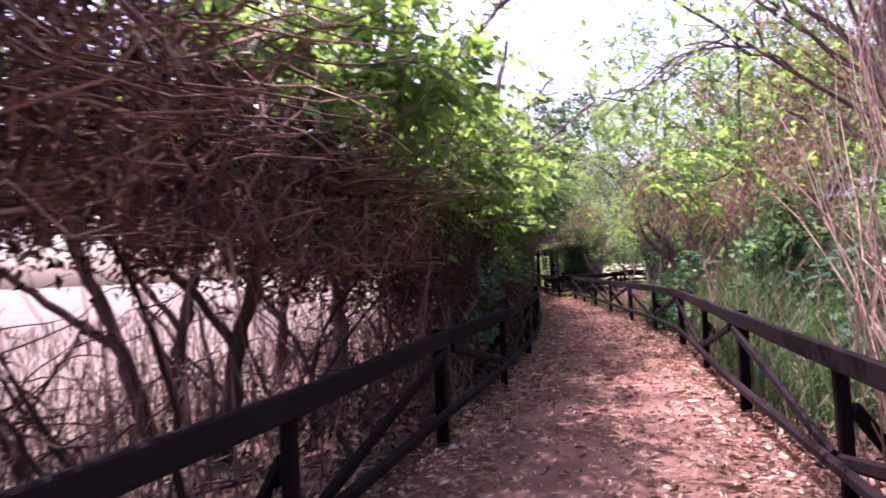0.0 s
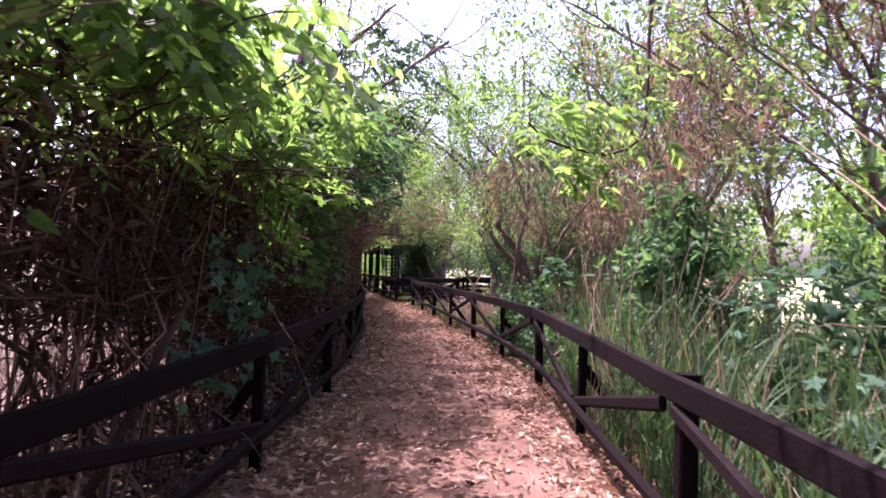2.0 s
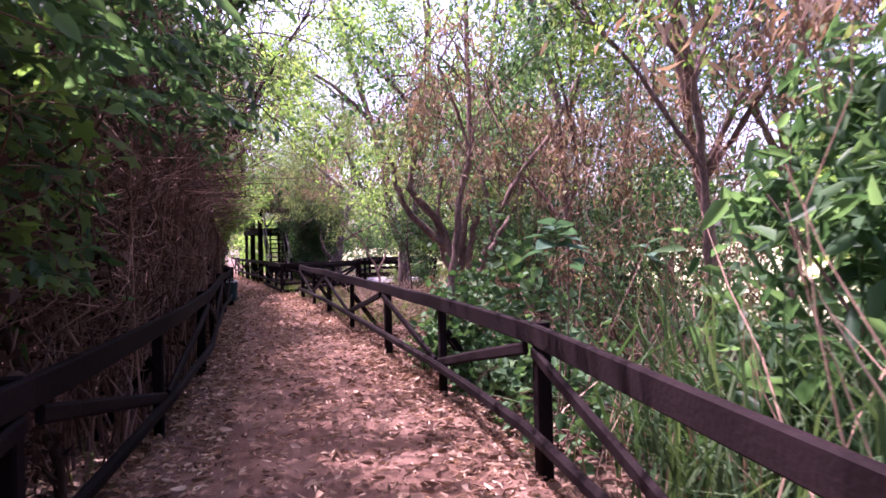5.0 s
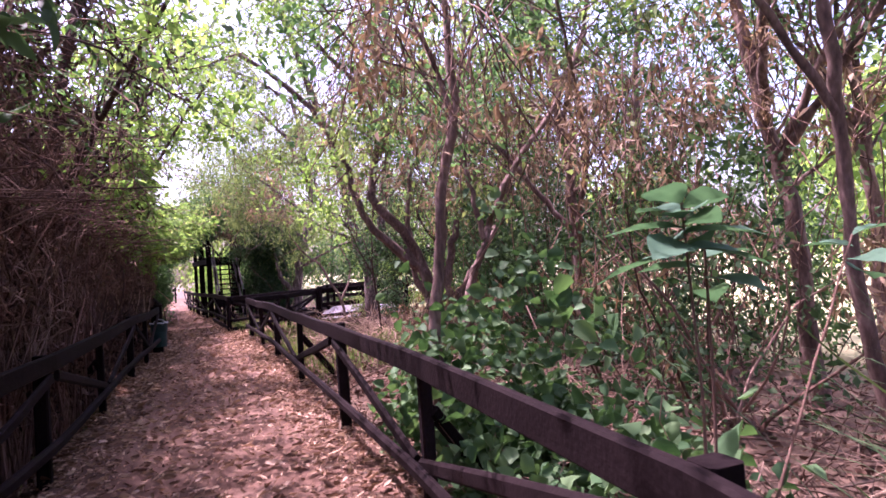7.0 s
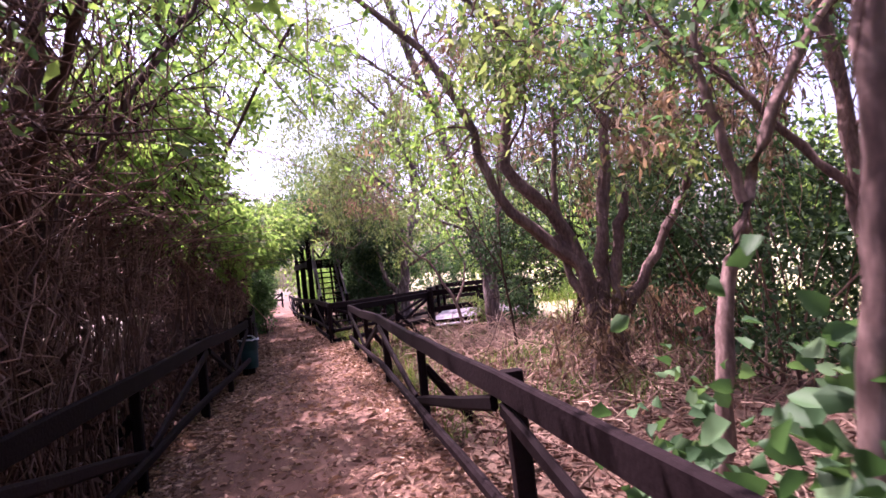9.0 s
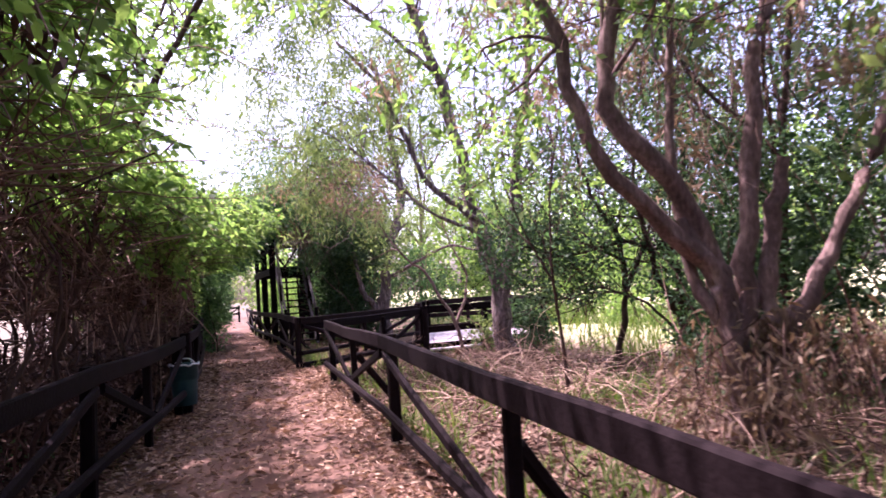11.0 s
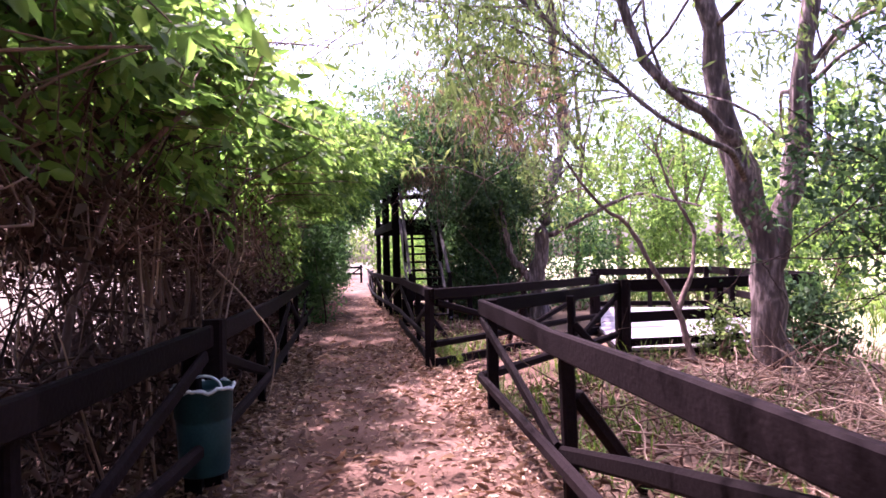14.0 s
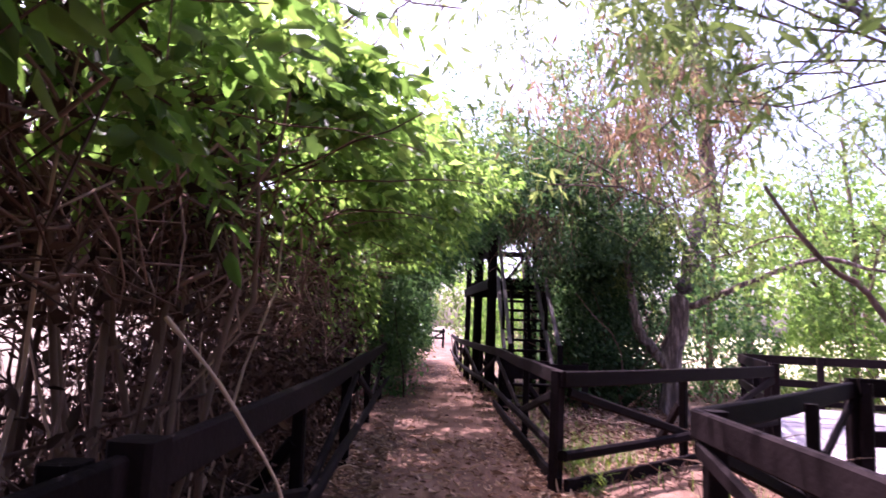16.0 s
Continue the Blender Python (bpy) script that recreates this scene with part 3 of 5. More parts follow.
def keep_off_path(P, reach=0.25, head=2.25):
    """Holds low growth behind the fences, so that the way stays clear: a line stays on the side on which it begins."""
    P = np.array(P)
    l, r = xl(P[..., 1]) - 0.14 + 0.1 * (P[..., 2] > 1.1), xr(P[..., 1]) + 0.14
    root = P if P.ndim == 2 and len(P) > 40 else P[..., :1, :]
    left = root[..., 0] <= (xl(root[..., 1]) + xr(root[..., 1])) / 2
    if root is not P:
        hang = (root[..., 2] > head) & (P[..., 2] < head) & (P[..., 0] > l) & (P[..., 0] < r)
        P[..., 2] = np.where(hang, head + 0.02 * rng.random(P.shape[:-1]), P[..., 2])
    low = P[..., 2] < head
    P[..., 0] = np.where(low & left & (P[..., 0] > l), l - rng.random(P.shape[:-1]) * reach, P[..., 0])
    P[..., 0] = np.where(low & ~left & (P[..., 0] < r), r + rng.random(P.shape[:-1]) * reach, P[..., 0])
    return P


def hedge_shrub(y, low, green, twigs, tall, over, dense, leafmat, floor=1.1):
    """One shrub of the hedge beside the path. low: where its leaves begin; over: how far it leans over the path; floor: where the dead inner mass begins."""
    x = float(xl(y))
    sh = thing("hedge_shrub", "overgrown shrub with brown twigs and green leaves behind the fence", "shrub", (x - 1.0, y, 0), "hedge along the path")
    lines = []
    for _ in range(10 if floor < 1.2 else 5):
        s = (x - rng.uniform(0.3, 2.3), y + rng.uniform(-1.1, 1.1), -0.12)
        q = wander(s, (rng.normal() * 0.22 - 0.05, rng.normal() * 0.28, 1), rng.uniform(0.6, 0.95) * tall, 9, 0.16)
        lines.append((keep_off_path(q), taper(rng.uniform(0.014, 0.045), 0.007, 9)))
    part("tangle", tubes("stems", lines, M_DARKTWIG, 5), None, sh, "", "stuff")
    lines = []
    for _ in range(int(twigs)):
        z0 = rng.uniform(max(0.8, floor - 0.1), tall * 0.85)
        s = (x - rng.gamma(1.4, 0.45) - 0.05, y + rng.uniform(-1.2, 1.2), z0)
        up = rng.random() < 0.45
        q = wander(s, (rng.normal() * 0.6 + 0.3, rng.normal() * 0.8, 0.9 if up else -0.8), rng.uniform(0.5, 1.5), 7, 0.3, 0.03)
        if floor > 1.2:
            q[:, 2] = np.where(q[:, 2] < floor - 0.2, floor - 0.2 + 0.5 * rng.random() + 0.1 * (floor - q[:, 2]), q[:, 2])
        lines.append((keep_off_path(q, 0.3, 2.0), taper(rng.uniform(0.004, 0.012), 0.0025, 7)))
    # Between y 8 and 13 a darker twig colour stands for shade.
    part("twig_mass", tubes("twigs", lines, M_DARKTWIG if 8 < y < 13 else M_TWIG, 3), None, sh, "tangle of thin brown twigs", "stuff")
    # Dead inner growth; its dark colour also stands for the hedge's inner shade.
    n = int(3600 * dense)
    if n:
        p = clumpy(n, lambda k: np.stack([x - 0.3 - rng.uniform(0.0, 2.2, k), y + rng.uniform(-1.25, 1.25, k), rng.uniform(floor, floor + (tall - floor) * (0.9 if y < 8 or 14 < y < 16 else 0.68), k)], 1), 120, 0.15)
        leaf_part(sh, "dead_foliage", keep_off_path(p, 0.2), 0.085, 0.4, M_DEADSHADE)
    n = int(green)

    def cap(k):
        z = low + (tall + 0.5 - low) * rng.random(k) ** 0.75
        t = np.clip((z - 1.5) / max(0.5, tall - 1.5), 0, 1)
        front = x - 0.1 + over * t ** 1.3
        return np.stack([front - rng.gamma(1.2, 0.45, k) - (z > tall) * rng.uniform(0, 1.5, k), y + rng.uniform(-1.35, 1.35, k), z], 1)
    m = n // 9
    p = keep_off_path(clumpy(m, cap, max(26, m // 11), 0.13), 0.25, 1.8)
    spray_part(sh, "foliage", p, 0.1, 0.42, leafmat, fine=y < 31)
    return sh


# y, lowest leaves, leaf count, twigs, height, overhang, inner mass, leaf material, floor of the inner mass
for row in [(-2.0, 2.3, 3000, 120, 3.6, 0.9, 1.2, M_LEAF, 1.0), (0.6, 2.4, 4500, 220, 3.6, 1.0, 1.2, M_LEAF, 1.5), (3.0, 3.0, 900, 700, 3.4, 0.75, 1.3, M_LIGHTLEAF, 1.85), (5.2, 2.85, 1700, 850, 3.1, 0.6, 1.5, M_LIGHTLEAF, 1.8), (7.4, 2.45, 4200, 700, 2.8, 0.5, 1.8, M_LIGHTLEAF, 1.65),
            (9.6, 2.0, 4800, 340, 2.6, 0.45, 1.8, M_LIGHTLEAF, 1.3), (11.6, 1.6, 5200, 240, 2.6, 0.4, 2.0, M_LIGHTLEAF, 1.0), (13.4, 1.3, 6500, 180, 2.9, 0.6, 2.4, M_LEAF, 0.25), (15.2, 2.3, 1600, 760, 4.2, 1.1, 3.4, M_DARKLEAF, 0.2),
            (17.2, 2.9, 800, 900, 3.8, 0.8, 2.6, M_DARKLEAF, 0.25), (19.3, 3.0, 900, 820, 3.5, 0.5, 2.2, M_LEAF, 0.25), (21.4, 2.5, 2600, 420, 3.4, 0.3, 1.2, M_LIGHTLEAF, 1.5), (23.4, 2.2, 4200, 180, 3.1, 0.15, 0.7, M_LIGHTLEAF, 1.5),
            (25.4, 2.0, 5600, 220, 2.75, 0.3, 1.3, M_LIGHTLEAF, 1.6), (27.5, 1.9, 7000, 200, 2.55, 0.4, 1.9, M_LIGHTLEAF, 1.5), (29.6, 1.8, 8000, 200, 2.65, 0.5, 1.9, M_LIGHTLEAF, 1.35), (31.8, 1.4, 9500, 160, 3.0, 1.1, 2.4, M_LIGHTLEAF, 0.3),
            (34.2, 1.1, 10500, 120, 3.4, 1.8, 2.2, M_LIGHTLEAF, 0.3), (36.8, 1.0, 11500, 80, 3.7, 2.6, 2.0, M_LEAF, 0.3), (39.5, 0.8, 12000, 60, 3.9, 2.9, 1.8, M_LEAF, 0.3), (42.5, 0.7, 11000, 40, 3.9, 2.6, 1.4, M_LEAF, 0.3), (46, 0.6, 7000, 30, 3.8, 1.0, 0.9, M_LEAF, 0.3)]:
    hedge_shrub(*row)


def overhang(y, n):
    """Hedge growth that spills over the far fence and narrows the way."""
    sh = thing("hedge_shrub", "dense green shrub spilling over the fence and path edge", "shrub", (float(xl(y)) - 0.4, y, 0), "hedge along the path")
    q = np.clip((y - 35) / 8, 0, 1)
    stems = [(wander((float(xl(y)) - 0.5 + rng.normal() * 0.3, y + rng.uniform(-1, 1), -0.1), (0.25 * rng.random(), rng.normal() * 0.2, 1), 1.8, 7, 0.1), taper(0.02, 0.006, 7)) for _ in range(6)]
    part("tangle", tubes("stems", stems, M_DARKTWIG, 4), None, sh, "", "stuff")

    def body(k):
        yy = y + rng.uniform(-1.3, 1.3, k)
        return np.stack([xl(yy) - 0.6 + rng.random(k) * (0.7 + 0.6 * q), yy, 0.15 + 2.4 * rng.random(k) ** 0.8], 1)
    p = clumpy(n // 9, body, max(20, n // 99), 0.13)
    P = p[:, 2] < 0.06
    p[P, 2] = 0.06
    d = unit(rng.normal(size=(len(p) * 9, 3)) * 0.8 + np.array([0.5, -0.2, -0.3]))
    pp = np.repeat(p, 9, 0) + rng.normal(size=(len(p) * 9, 3)) * 0.1
    pp[:, 2] = np.maximum(pp[:, 2], 0.1)
    ln = rng.uniform(0.07, 0.13, len(pp))
    part("foliage", leaves("leaves", pp, d, ln, ln * 0.45, M_LEAF), None, sh, "", "stuff")


for y, n in ((36.6, 4500), (38.0, 5500), (39.8, 6500), (42.4, 6500), (45, 5500), (48, 4500)):
    overhang(y, n)


def broom(y, n, tall=3.0, mat_=None):
    """A thicket of fine upright bare shoots."""
    x = float(xl(y))
    sh = thing("twig_thicket", "bare brown upright shoots crowding behind the fence", "shrub", (x - 0.4, y, 0), "twig thickets behind the fence")
    lines = [(keep_off_path(wander((x - rng.uniform(0.15, 1.1), y + rng.uniform(-1.1, 1.1), -0.08), (rng.normal() * 0.14, rng.normal() * 0.2, 1), rng.uniform(0.45, 1.1) * tall, 7, 0.07), 0.25, 2.1), taper(rng.uniform(0.005, 0.014), 0.003, 7)) for _ in range(n)]
    part("tangle", tubes("shoots", lines, mat_ or M_TWIG, 3), None, sh, "", "stuff")


for y, n, h in ((4.0, 16, 2.6), (6.0, 20, 2.6), (9.0, 50, 2.4), (15.8, 150, 2.8), (17.2, 220, 3.0), (18.8, 260, 3.0), (20.5, 240, 2.8), (22.3, 50, 2.6), (24.8, 8, 2.4), (27.8, 14, 2.6)):
    broom(y, n, h)
broom(27.3, 22, 2.7, M_PALE)


def stem_fan(x, y, n):
    """Thick bare stems spreading upwards from one root."""
    sh = thing("stem_fan", "fan of thick bare brown stems beside the bin", "shrub", (x, y, 0))
    for _ in range(n):
        a, lean = rng.uniform(0, 2 * np.pi), rng.uniform(0.05, 0.3)
        q = wander((x + rng.normal() * 0.12, y + rng.normal() * 0.15, -0.08), (math.cos(a) * lean, math.sin(a) * lean, 1), rng.uniform(2.0, 3.1), 10, 0.07)
        part("stem", tubes("stem", [(keep_off_path(q, 0.2, 1.9), taper(rng.uniform(0.014, 0.026), 0.006, 10))], M_BRUSH, 6), None, sh)


stem_fan(2.35, 27.9, 11)


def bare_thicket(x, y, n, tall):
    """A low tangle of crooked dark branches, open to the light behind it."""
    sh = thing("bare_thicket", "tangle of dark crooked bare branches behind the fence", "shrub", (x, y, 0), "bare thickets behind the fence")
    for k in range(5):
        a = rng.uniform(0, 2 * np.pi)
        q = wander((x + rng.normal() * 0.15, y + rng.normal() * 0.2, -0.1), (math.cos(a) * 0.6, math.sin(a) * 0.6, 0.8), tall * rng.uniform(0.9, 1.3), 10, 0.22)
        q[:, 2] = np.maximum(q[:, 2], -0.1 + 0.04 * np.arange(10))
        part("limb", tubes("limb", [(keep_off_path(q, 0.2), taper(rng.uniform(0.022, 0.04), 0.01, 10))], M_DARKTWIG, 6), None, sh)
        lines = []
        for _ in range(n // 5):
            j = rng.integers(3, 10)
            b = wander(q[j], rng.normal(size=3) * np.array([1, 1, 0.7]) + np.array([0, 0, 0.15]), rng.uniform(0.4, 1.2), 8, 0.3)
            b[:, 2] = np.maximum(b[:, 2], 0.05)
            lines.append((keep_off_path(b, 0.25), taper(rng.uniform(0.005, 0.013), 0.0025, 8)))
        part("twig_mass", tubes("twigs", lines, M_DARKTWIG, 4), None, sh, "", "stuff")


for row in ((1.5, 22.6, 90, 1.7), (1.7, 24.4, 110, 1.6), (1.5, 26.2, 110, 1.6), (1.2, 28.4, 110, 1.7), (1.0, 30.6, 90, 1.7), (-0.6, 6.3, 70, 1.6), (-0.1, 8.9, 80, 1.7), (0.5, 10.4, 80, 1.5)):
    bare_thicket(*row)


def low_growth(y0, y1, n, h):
    """Dead growth crowding the foot of the hedge, its dark colour including the shade there."""
    v = thing("dead_undergrowth", "dead leaves and stems low behind the fence, coloured dark for shade", "undergrowth", (float(xl(y0)) - 0.7, (y0 + y1) / 2, 0), "dead undergrowth")
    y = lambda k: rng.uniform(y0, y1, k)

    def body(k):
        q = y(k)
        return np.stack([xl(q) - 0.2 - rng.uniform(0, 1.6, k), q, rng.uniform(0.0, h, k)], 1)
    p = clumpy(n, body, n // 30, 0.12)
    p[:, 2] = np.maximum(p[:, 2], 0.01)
    leaf_part(v, "dead_foliage", keep_off_path(p, 0.2), 0.066, 0.4, M_DEADSHADE, fine=True)


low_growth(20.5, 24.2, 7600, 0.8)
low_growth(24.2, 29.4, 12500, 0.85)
# This stretch is added to darken the shaded ground behind the fence.
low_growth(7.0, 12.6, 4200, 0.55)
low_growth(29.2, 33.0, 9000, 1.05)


# ---- trees ----
def limb(points, r0, r1, k=14, smooth=1):
    """A crooked limb through a few given points."""
    P = np.array(points, float)
    s = np.linspace(0, len(P) - 1, k)
    out = np.stack([np.interp(s, np.arange(len(P)), P[:, i]) for i in range(3)], 1)
    for _ in range(smooth):
        out[1:-1] = 0.25 * out[:-2] + 0.5 * out[1:-1] + 0.25 * out[2:]
    out[1:-1] += rng.normal(size=(k - 2, 3)) * 0.2 * r0
    r = taper(r0, r1, k) * (1 + 0.1 * rng.normal(size=k))
    return out, np.maximum(r, 0.004)


def tree(name, label, limbs, bark, leafmat, nsub=4, leaf_n=6000, leaf=0.08, ratio=0.45, sub_len=1.6, spread=0.25, droop=0.02, from_z=2.0, hang=0.3, twig_per=3, leaf_low=1.2, group="trees beside the path"):
    base = limbs[0][0][0]
    t = thing(name, label, "tree", (base[0], base[1], 0), group)
    tips, sub, tw = [], [], []
    for i, (pts, r0, r1) in enumerate(limbs):
        P, R = limb(pts, r0, r1, 22)
        if i == 0:
            R[0] *= 1.25
            R[1] *= 1.1
        part("trunk" if i == 0 else "limb", tubes("limb", [(P, R)], bark, 22 if r0 > 0.06 else 9, True, 0.075 if bark is M_WILLOWBARK else 0.05), None, t)
        for _ in range(nsub):
            j = rng.integers(7, 22)
            if P[j][2] < from_z:
                continue
            d = unit(P[j] - P[j - 1]) + rng.normal(size=3) * 0.7 + np.array([0, 0, 0.25])
            q = wander(P[j], d, sub_len * rng.uniform(0.6, 1.3), 9, 0.2, droop)
            q = keep_off_path(q, 0.2, 2.3)
            sub.append((q, taper(max(0.01, R[j] * 0.35), 0.005, 9)))
            for _ in range(twig_per):
                jj = rng.integers(3, 9)
                d2 = unit(q[jj] - q[jj - 1]) + rng.normal(size=3) * 0.7 - np.array([0, 0, droop * 4])
                tt = keep_off_path(wander(q[jj], d2, sub_len * rng.uniform(0.3, 0.6), 9, 0.2, droop * 2), 0.2, 2.3)
                tw.append((tt, taper(0.006, 0.0025, 9)))
                tips.append(tt[3:])
            tips.append(q[5:])
    if sub:
        part("branch_mass", tubes("branches", sub, bark, 5), None, t, "", "stuff")
        part("twig_mass", tubes("twigs", tw, M_DARKTWIG, 3), None, t, "", "stuff")
    if leaf_n and tips:
        tp = np.concatenate(tips)
        p = clumpy(leaf_n, lambda k: tp[rng.integers(0, len(tp), k)] + rng.normal(size=(k, 3)) * spread * 0.6, max(20, leaf_n // 32), spread * 0.62)
        p = p[p[:, 2] > leaf_low]
        leaf_part(t, "foliage", keep_off_path(p, 0.3, 2.2), leaf, ratio, leafmat, hang)
    return t


def dead_vines(x, y, z0, z1, r, n, material=None, strands=80):
    """Brown dead creeper hanging in curtains."""
    v = thing("dead_creeper", "pale brown dead creeper hanging from the branches", "creeper", (x, y, 0), "dead creepers")
    lines = [(wander((x + rng.normal() * r * 0.6, y + rng.normal() * r * 0.6, rng.uniform(z0 + 0.5, z1)), (rng.normal() * 0.35, rng.normal() * 0.35, -1), rng.uniform(0.5, 1.5), 7, 0.15), taper(0.007, 0.003, 7)) for _ in range(strands)]
    part("tangle", tubes("strands", [(keep_off_path(a, 0.2, 2.2), b) for a, b in lines], M_TWIG, 3), None, v, "", "stuff")
    n = int(n * 0.7)
    p = clumpy(n, lambda k: np.stack([x + rng.normal(size=k) * r * 0.6, y + rng.normal(size=k) * r * 0.6, rng.uniform(z0, z1, k)], 1), max(10, n // 60), 0.12)
    leaf_part(v, "dry_leaf_mass", keep_off_path(p, 0.3, 2.2), 0.11, 0.22, material or M_DRYLEAF, 1.3)


# the many-limbed tree beside the fence
tree("crooked_tree", "red-brown tree with several crooked limbs and sparse leaves",
     [([(7.45, 22.8, -0.15), (7.42, 22.8, 0.7), (7.38, 22.8, 1.34), (6.95, 22.8, 1.61), (6.26, 22.8, 2.34), (6.09, 22.7, 3.04), (5.58, 22.7, 4.16), (4.42, 22.5, 4.86)], 0.11, 0.03),
      ([(7.5, 22.85, 0.8), (7.06, 22.8, 2.0), (6.46, 22.8, 2.52), (6.48, 22.8, 2.96), (6.7, 22.8, 3.7), (7.08, 22.8, 3.95), (6.98, 22.8, 4.85), (6.86, 22.9, 5.7), (6.95, 23.2, 7.4)], 0.085, 0.035),
      ([(7.05, 22.8, 4.0), (6.6, 22.8, 4.35), (5.95, 22.7, 4.85), (5.6, 22.7, 5.3)], 0.055, 0.025),
      ([(7.5, 22.8, 0.8), (7.55, 22.7, 1.6), (7.76, 22.7, 3.06), (8.0, 22.7, 3.6), (8.2, 22.6, 5.0), (8.3, 22.4, 6.6)], 0.085, 0.04),
      ([(7.5, 22.75, 0.4), (7.15, 22.9, 1.3), (7.1, 23.0, 2.3), (7.3, 23.1, 3.4)], 0.06, 0.03),
      ([(7.55, 22.75, 0.4), (8.1, 22.6, 1.3), (8.6, 22.5, 2.1), (9.0, 22.4, 3.2), (9.3, 22.2, 4.6)], 0.08, 0.035),
      ([(7.3, 22.7, -0.12), (7.36, 22.72, 0.5), (7.3, 22.75, 1.2), (7.0, 22.8, 1.75)], 0.1, 0.05),
      ([(7.66, 22.7, -0.12), (7.62, 22.72, 0.5), (7.7, 22.7, 1.3), (7.9, 22.65, 2.2)], 0.1, 0.05),
      ([(7.5, 22.95, -0.12), (7.52, 22.9, 0.6), (7.62, 22.85, 1.5)], 0.11, 0.05)],
     M_BARK, M_LIGHTLEAF, nsub=9, leaf_n=15000, spread=0.25, from_z=2.7)
tree("slender_tree", "slender brown trunk wrapped in hanging dead twigs", [([(5.32, 16.8, -0.12), (5.34, 16.8, 0.9), (5.4, 16.8, 1.5), (5.46, 16.8, 2.0), (5.6, 16.8, 2.5), (5.62, 16.9, 2.9), (5.7, 17.2, 5.0)], 0.042, 0.025),
     ([(5.6, 16.8, 2.45), (5.5, 16.9, 2.9), (5.3, 17.0, 3.5)], 0.025, 0.012)], M_BARK, M_LEAF, nsub=6, leaf_n=3500, from_z=2.4)
tree("leaning_tree", "leaning red-brown limb hung with dead creeper", [([(6.3, 18.9, -0.12), (6.4, 18.9, 0.8), (6.7, 19.0, 1.6), (7.1, 19.0, 2.4), (7.8, 19.1, 3.2), (8.4, 19.2, 4.2)], 0.06, 0.025), ([(6.75, 19.0, 1.7), (6.6, 19.1, 2.6), (6.8, 19.2, 3.8)], 0.035, 0.015)], M_BARK, M_LEAF, nsub=5, leaf_n=2500, from_z=2.2)
tree("dark_tree", "dark twisted tree with bare low branches", [([(9.0, 27.5, -0.1), (9.25, 27.5, 0.7), (9.33, 27.5, 1.22), (9.27, 27.5, 2.0), (8.83, 27.5, 2.56), (8.5, 27.4, 3.6)], 0.06, 0.025), ([(9.3, 27.5, 1.1), (9.8, 27.5, 2.0), (10.2, 27.4, 3.4)], 0.045, 0.02), ([(9.3, 27.5, 1.6), (8.9, 27.6, 1.8), (8.3, 27.6, 1.7), (7.7, 27.5, 1.9)], 0.025, 0.01)], M_DARKTWIG, M_DARKLEAF, nsub=12, leaf_n=4500, from_z=1.2, sub_len=1.2, leaf_low=1.3)
tree("dark_tree", "dark many-stemmed thorny tree full of bare twigs", [([(10.1, 27.3, -0.1), (10.2, 27.3, 0.8), (10.0, 27.2, 1.7), (10.3, 27.1, 2.9), (10.2, 27.1, 4.8)], 0.09, 0.035), ([(10.15, 27.3, 0.5), (9.6, 27.1, 1.4), (9.3, 27.0, 2.5), (9.2, 26.8, 3.8)], 0.06, 0.025), ([(10.15, 27.3, 0.6), (10.8, 27.4, 1.5), (11.3, 27.4, 2.8), (11.5, 27.3, 4.2)], 0.06, 0.025), ([(10.0, 27.2, 1.5), (9.4, 27.4, 1.9), (8.8, 27.5, 1.8), (8.3, 27.6, 2.1)], 0.035, 0.012), ([(10.15, 27.3, 0.3), (9.7, 27.6, 0.9), (9.0, 27.8, 1.2), (8.5, 28.0, 1.0)], 0.03, 0.01)],
     M_DARKTWIG, M_DARKLEAF, nsub=22, leaf_n=8000, from_z=0.7, sub_len=1.3, leaf_low=1.0, twig_per=4)
tree("willow_tree", "large grey willow with furrowed bark and drooping leaves",
     [([(8.1, 29.9, -0.15), (8.05, 29.9, 0.6), (7.98, 29.9, 1.4), (7.78, 29.9, 2.05), (7.6, 29.9, 3.15), (7.34, 29.8, 4.28), (7.0, 29.7, 5.5), (6.3, 29.4, 7.4), (5.7, 29.2, 9.0)], 0.17, 0.06),
      ([(8.08, 29.9, 0.9), (8.16, 29.9, 1.5), (8.4, 29.9, 2.24), (8.5, 29.9, 3.28), (8.7, 29.8, 4.42), (8.9, 29.7, 5.5), (8.9, 29.4, 7.6), (8.8, 29.2, 9.4)], 0.125, 0.05),
      ([(7.0, 29.7, 5.4), (6.2, 29.4, 5.9), (5.3, 29.2, 6.5), (4.4, 29.0, 6.7)], 0.05, 0.02),
      ([(7.78, 29.8, 2.05), (7.39, 29.4, 2.38), (6.67, 29.3, 2.66), (5.99, 29.3, 3.25), (5.11, 29.3, 3.99)], 0.04, 0.012),
      ([(7.7, 29.8, 2.5), (7.24, 29.7, 2.87), (6.67, 29.7, 3.31), (6.32, 29.7, 4.16), (5.97, 29.7, 5.09), (5.2, 29.9, 6.0)], 0.07, 0.025),
      ([(8.5, 29.9, 3.1), (8.76, 30.0, 3.47), (9.5, 30.0, 4.25), (10.25, 30.0, 4.96)], 0.05, 0.02)],
     M_WILLOWBARK, M_WILLOW, nsub=18, leaf_n=40000, leaf=0.12, ratio=0.2, sub_len=2.4, spread=0.24, droop=0.07, hang=1.2, from_z=2.9, leaf_low=2.3)
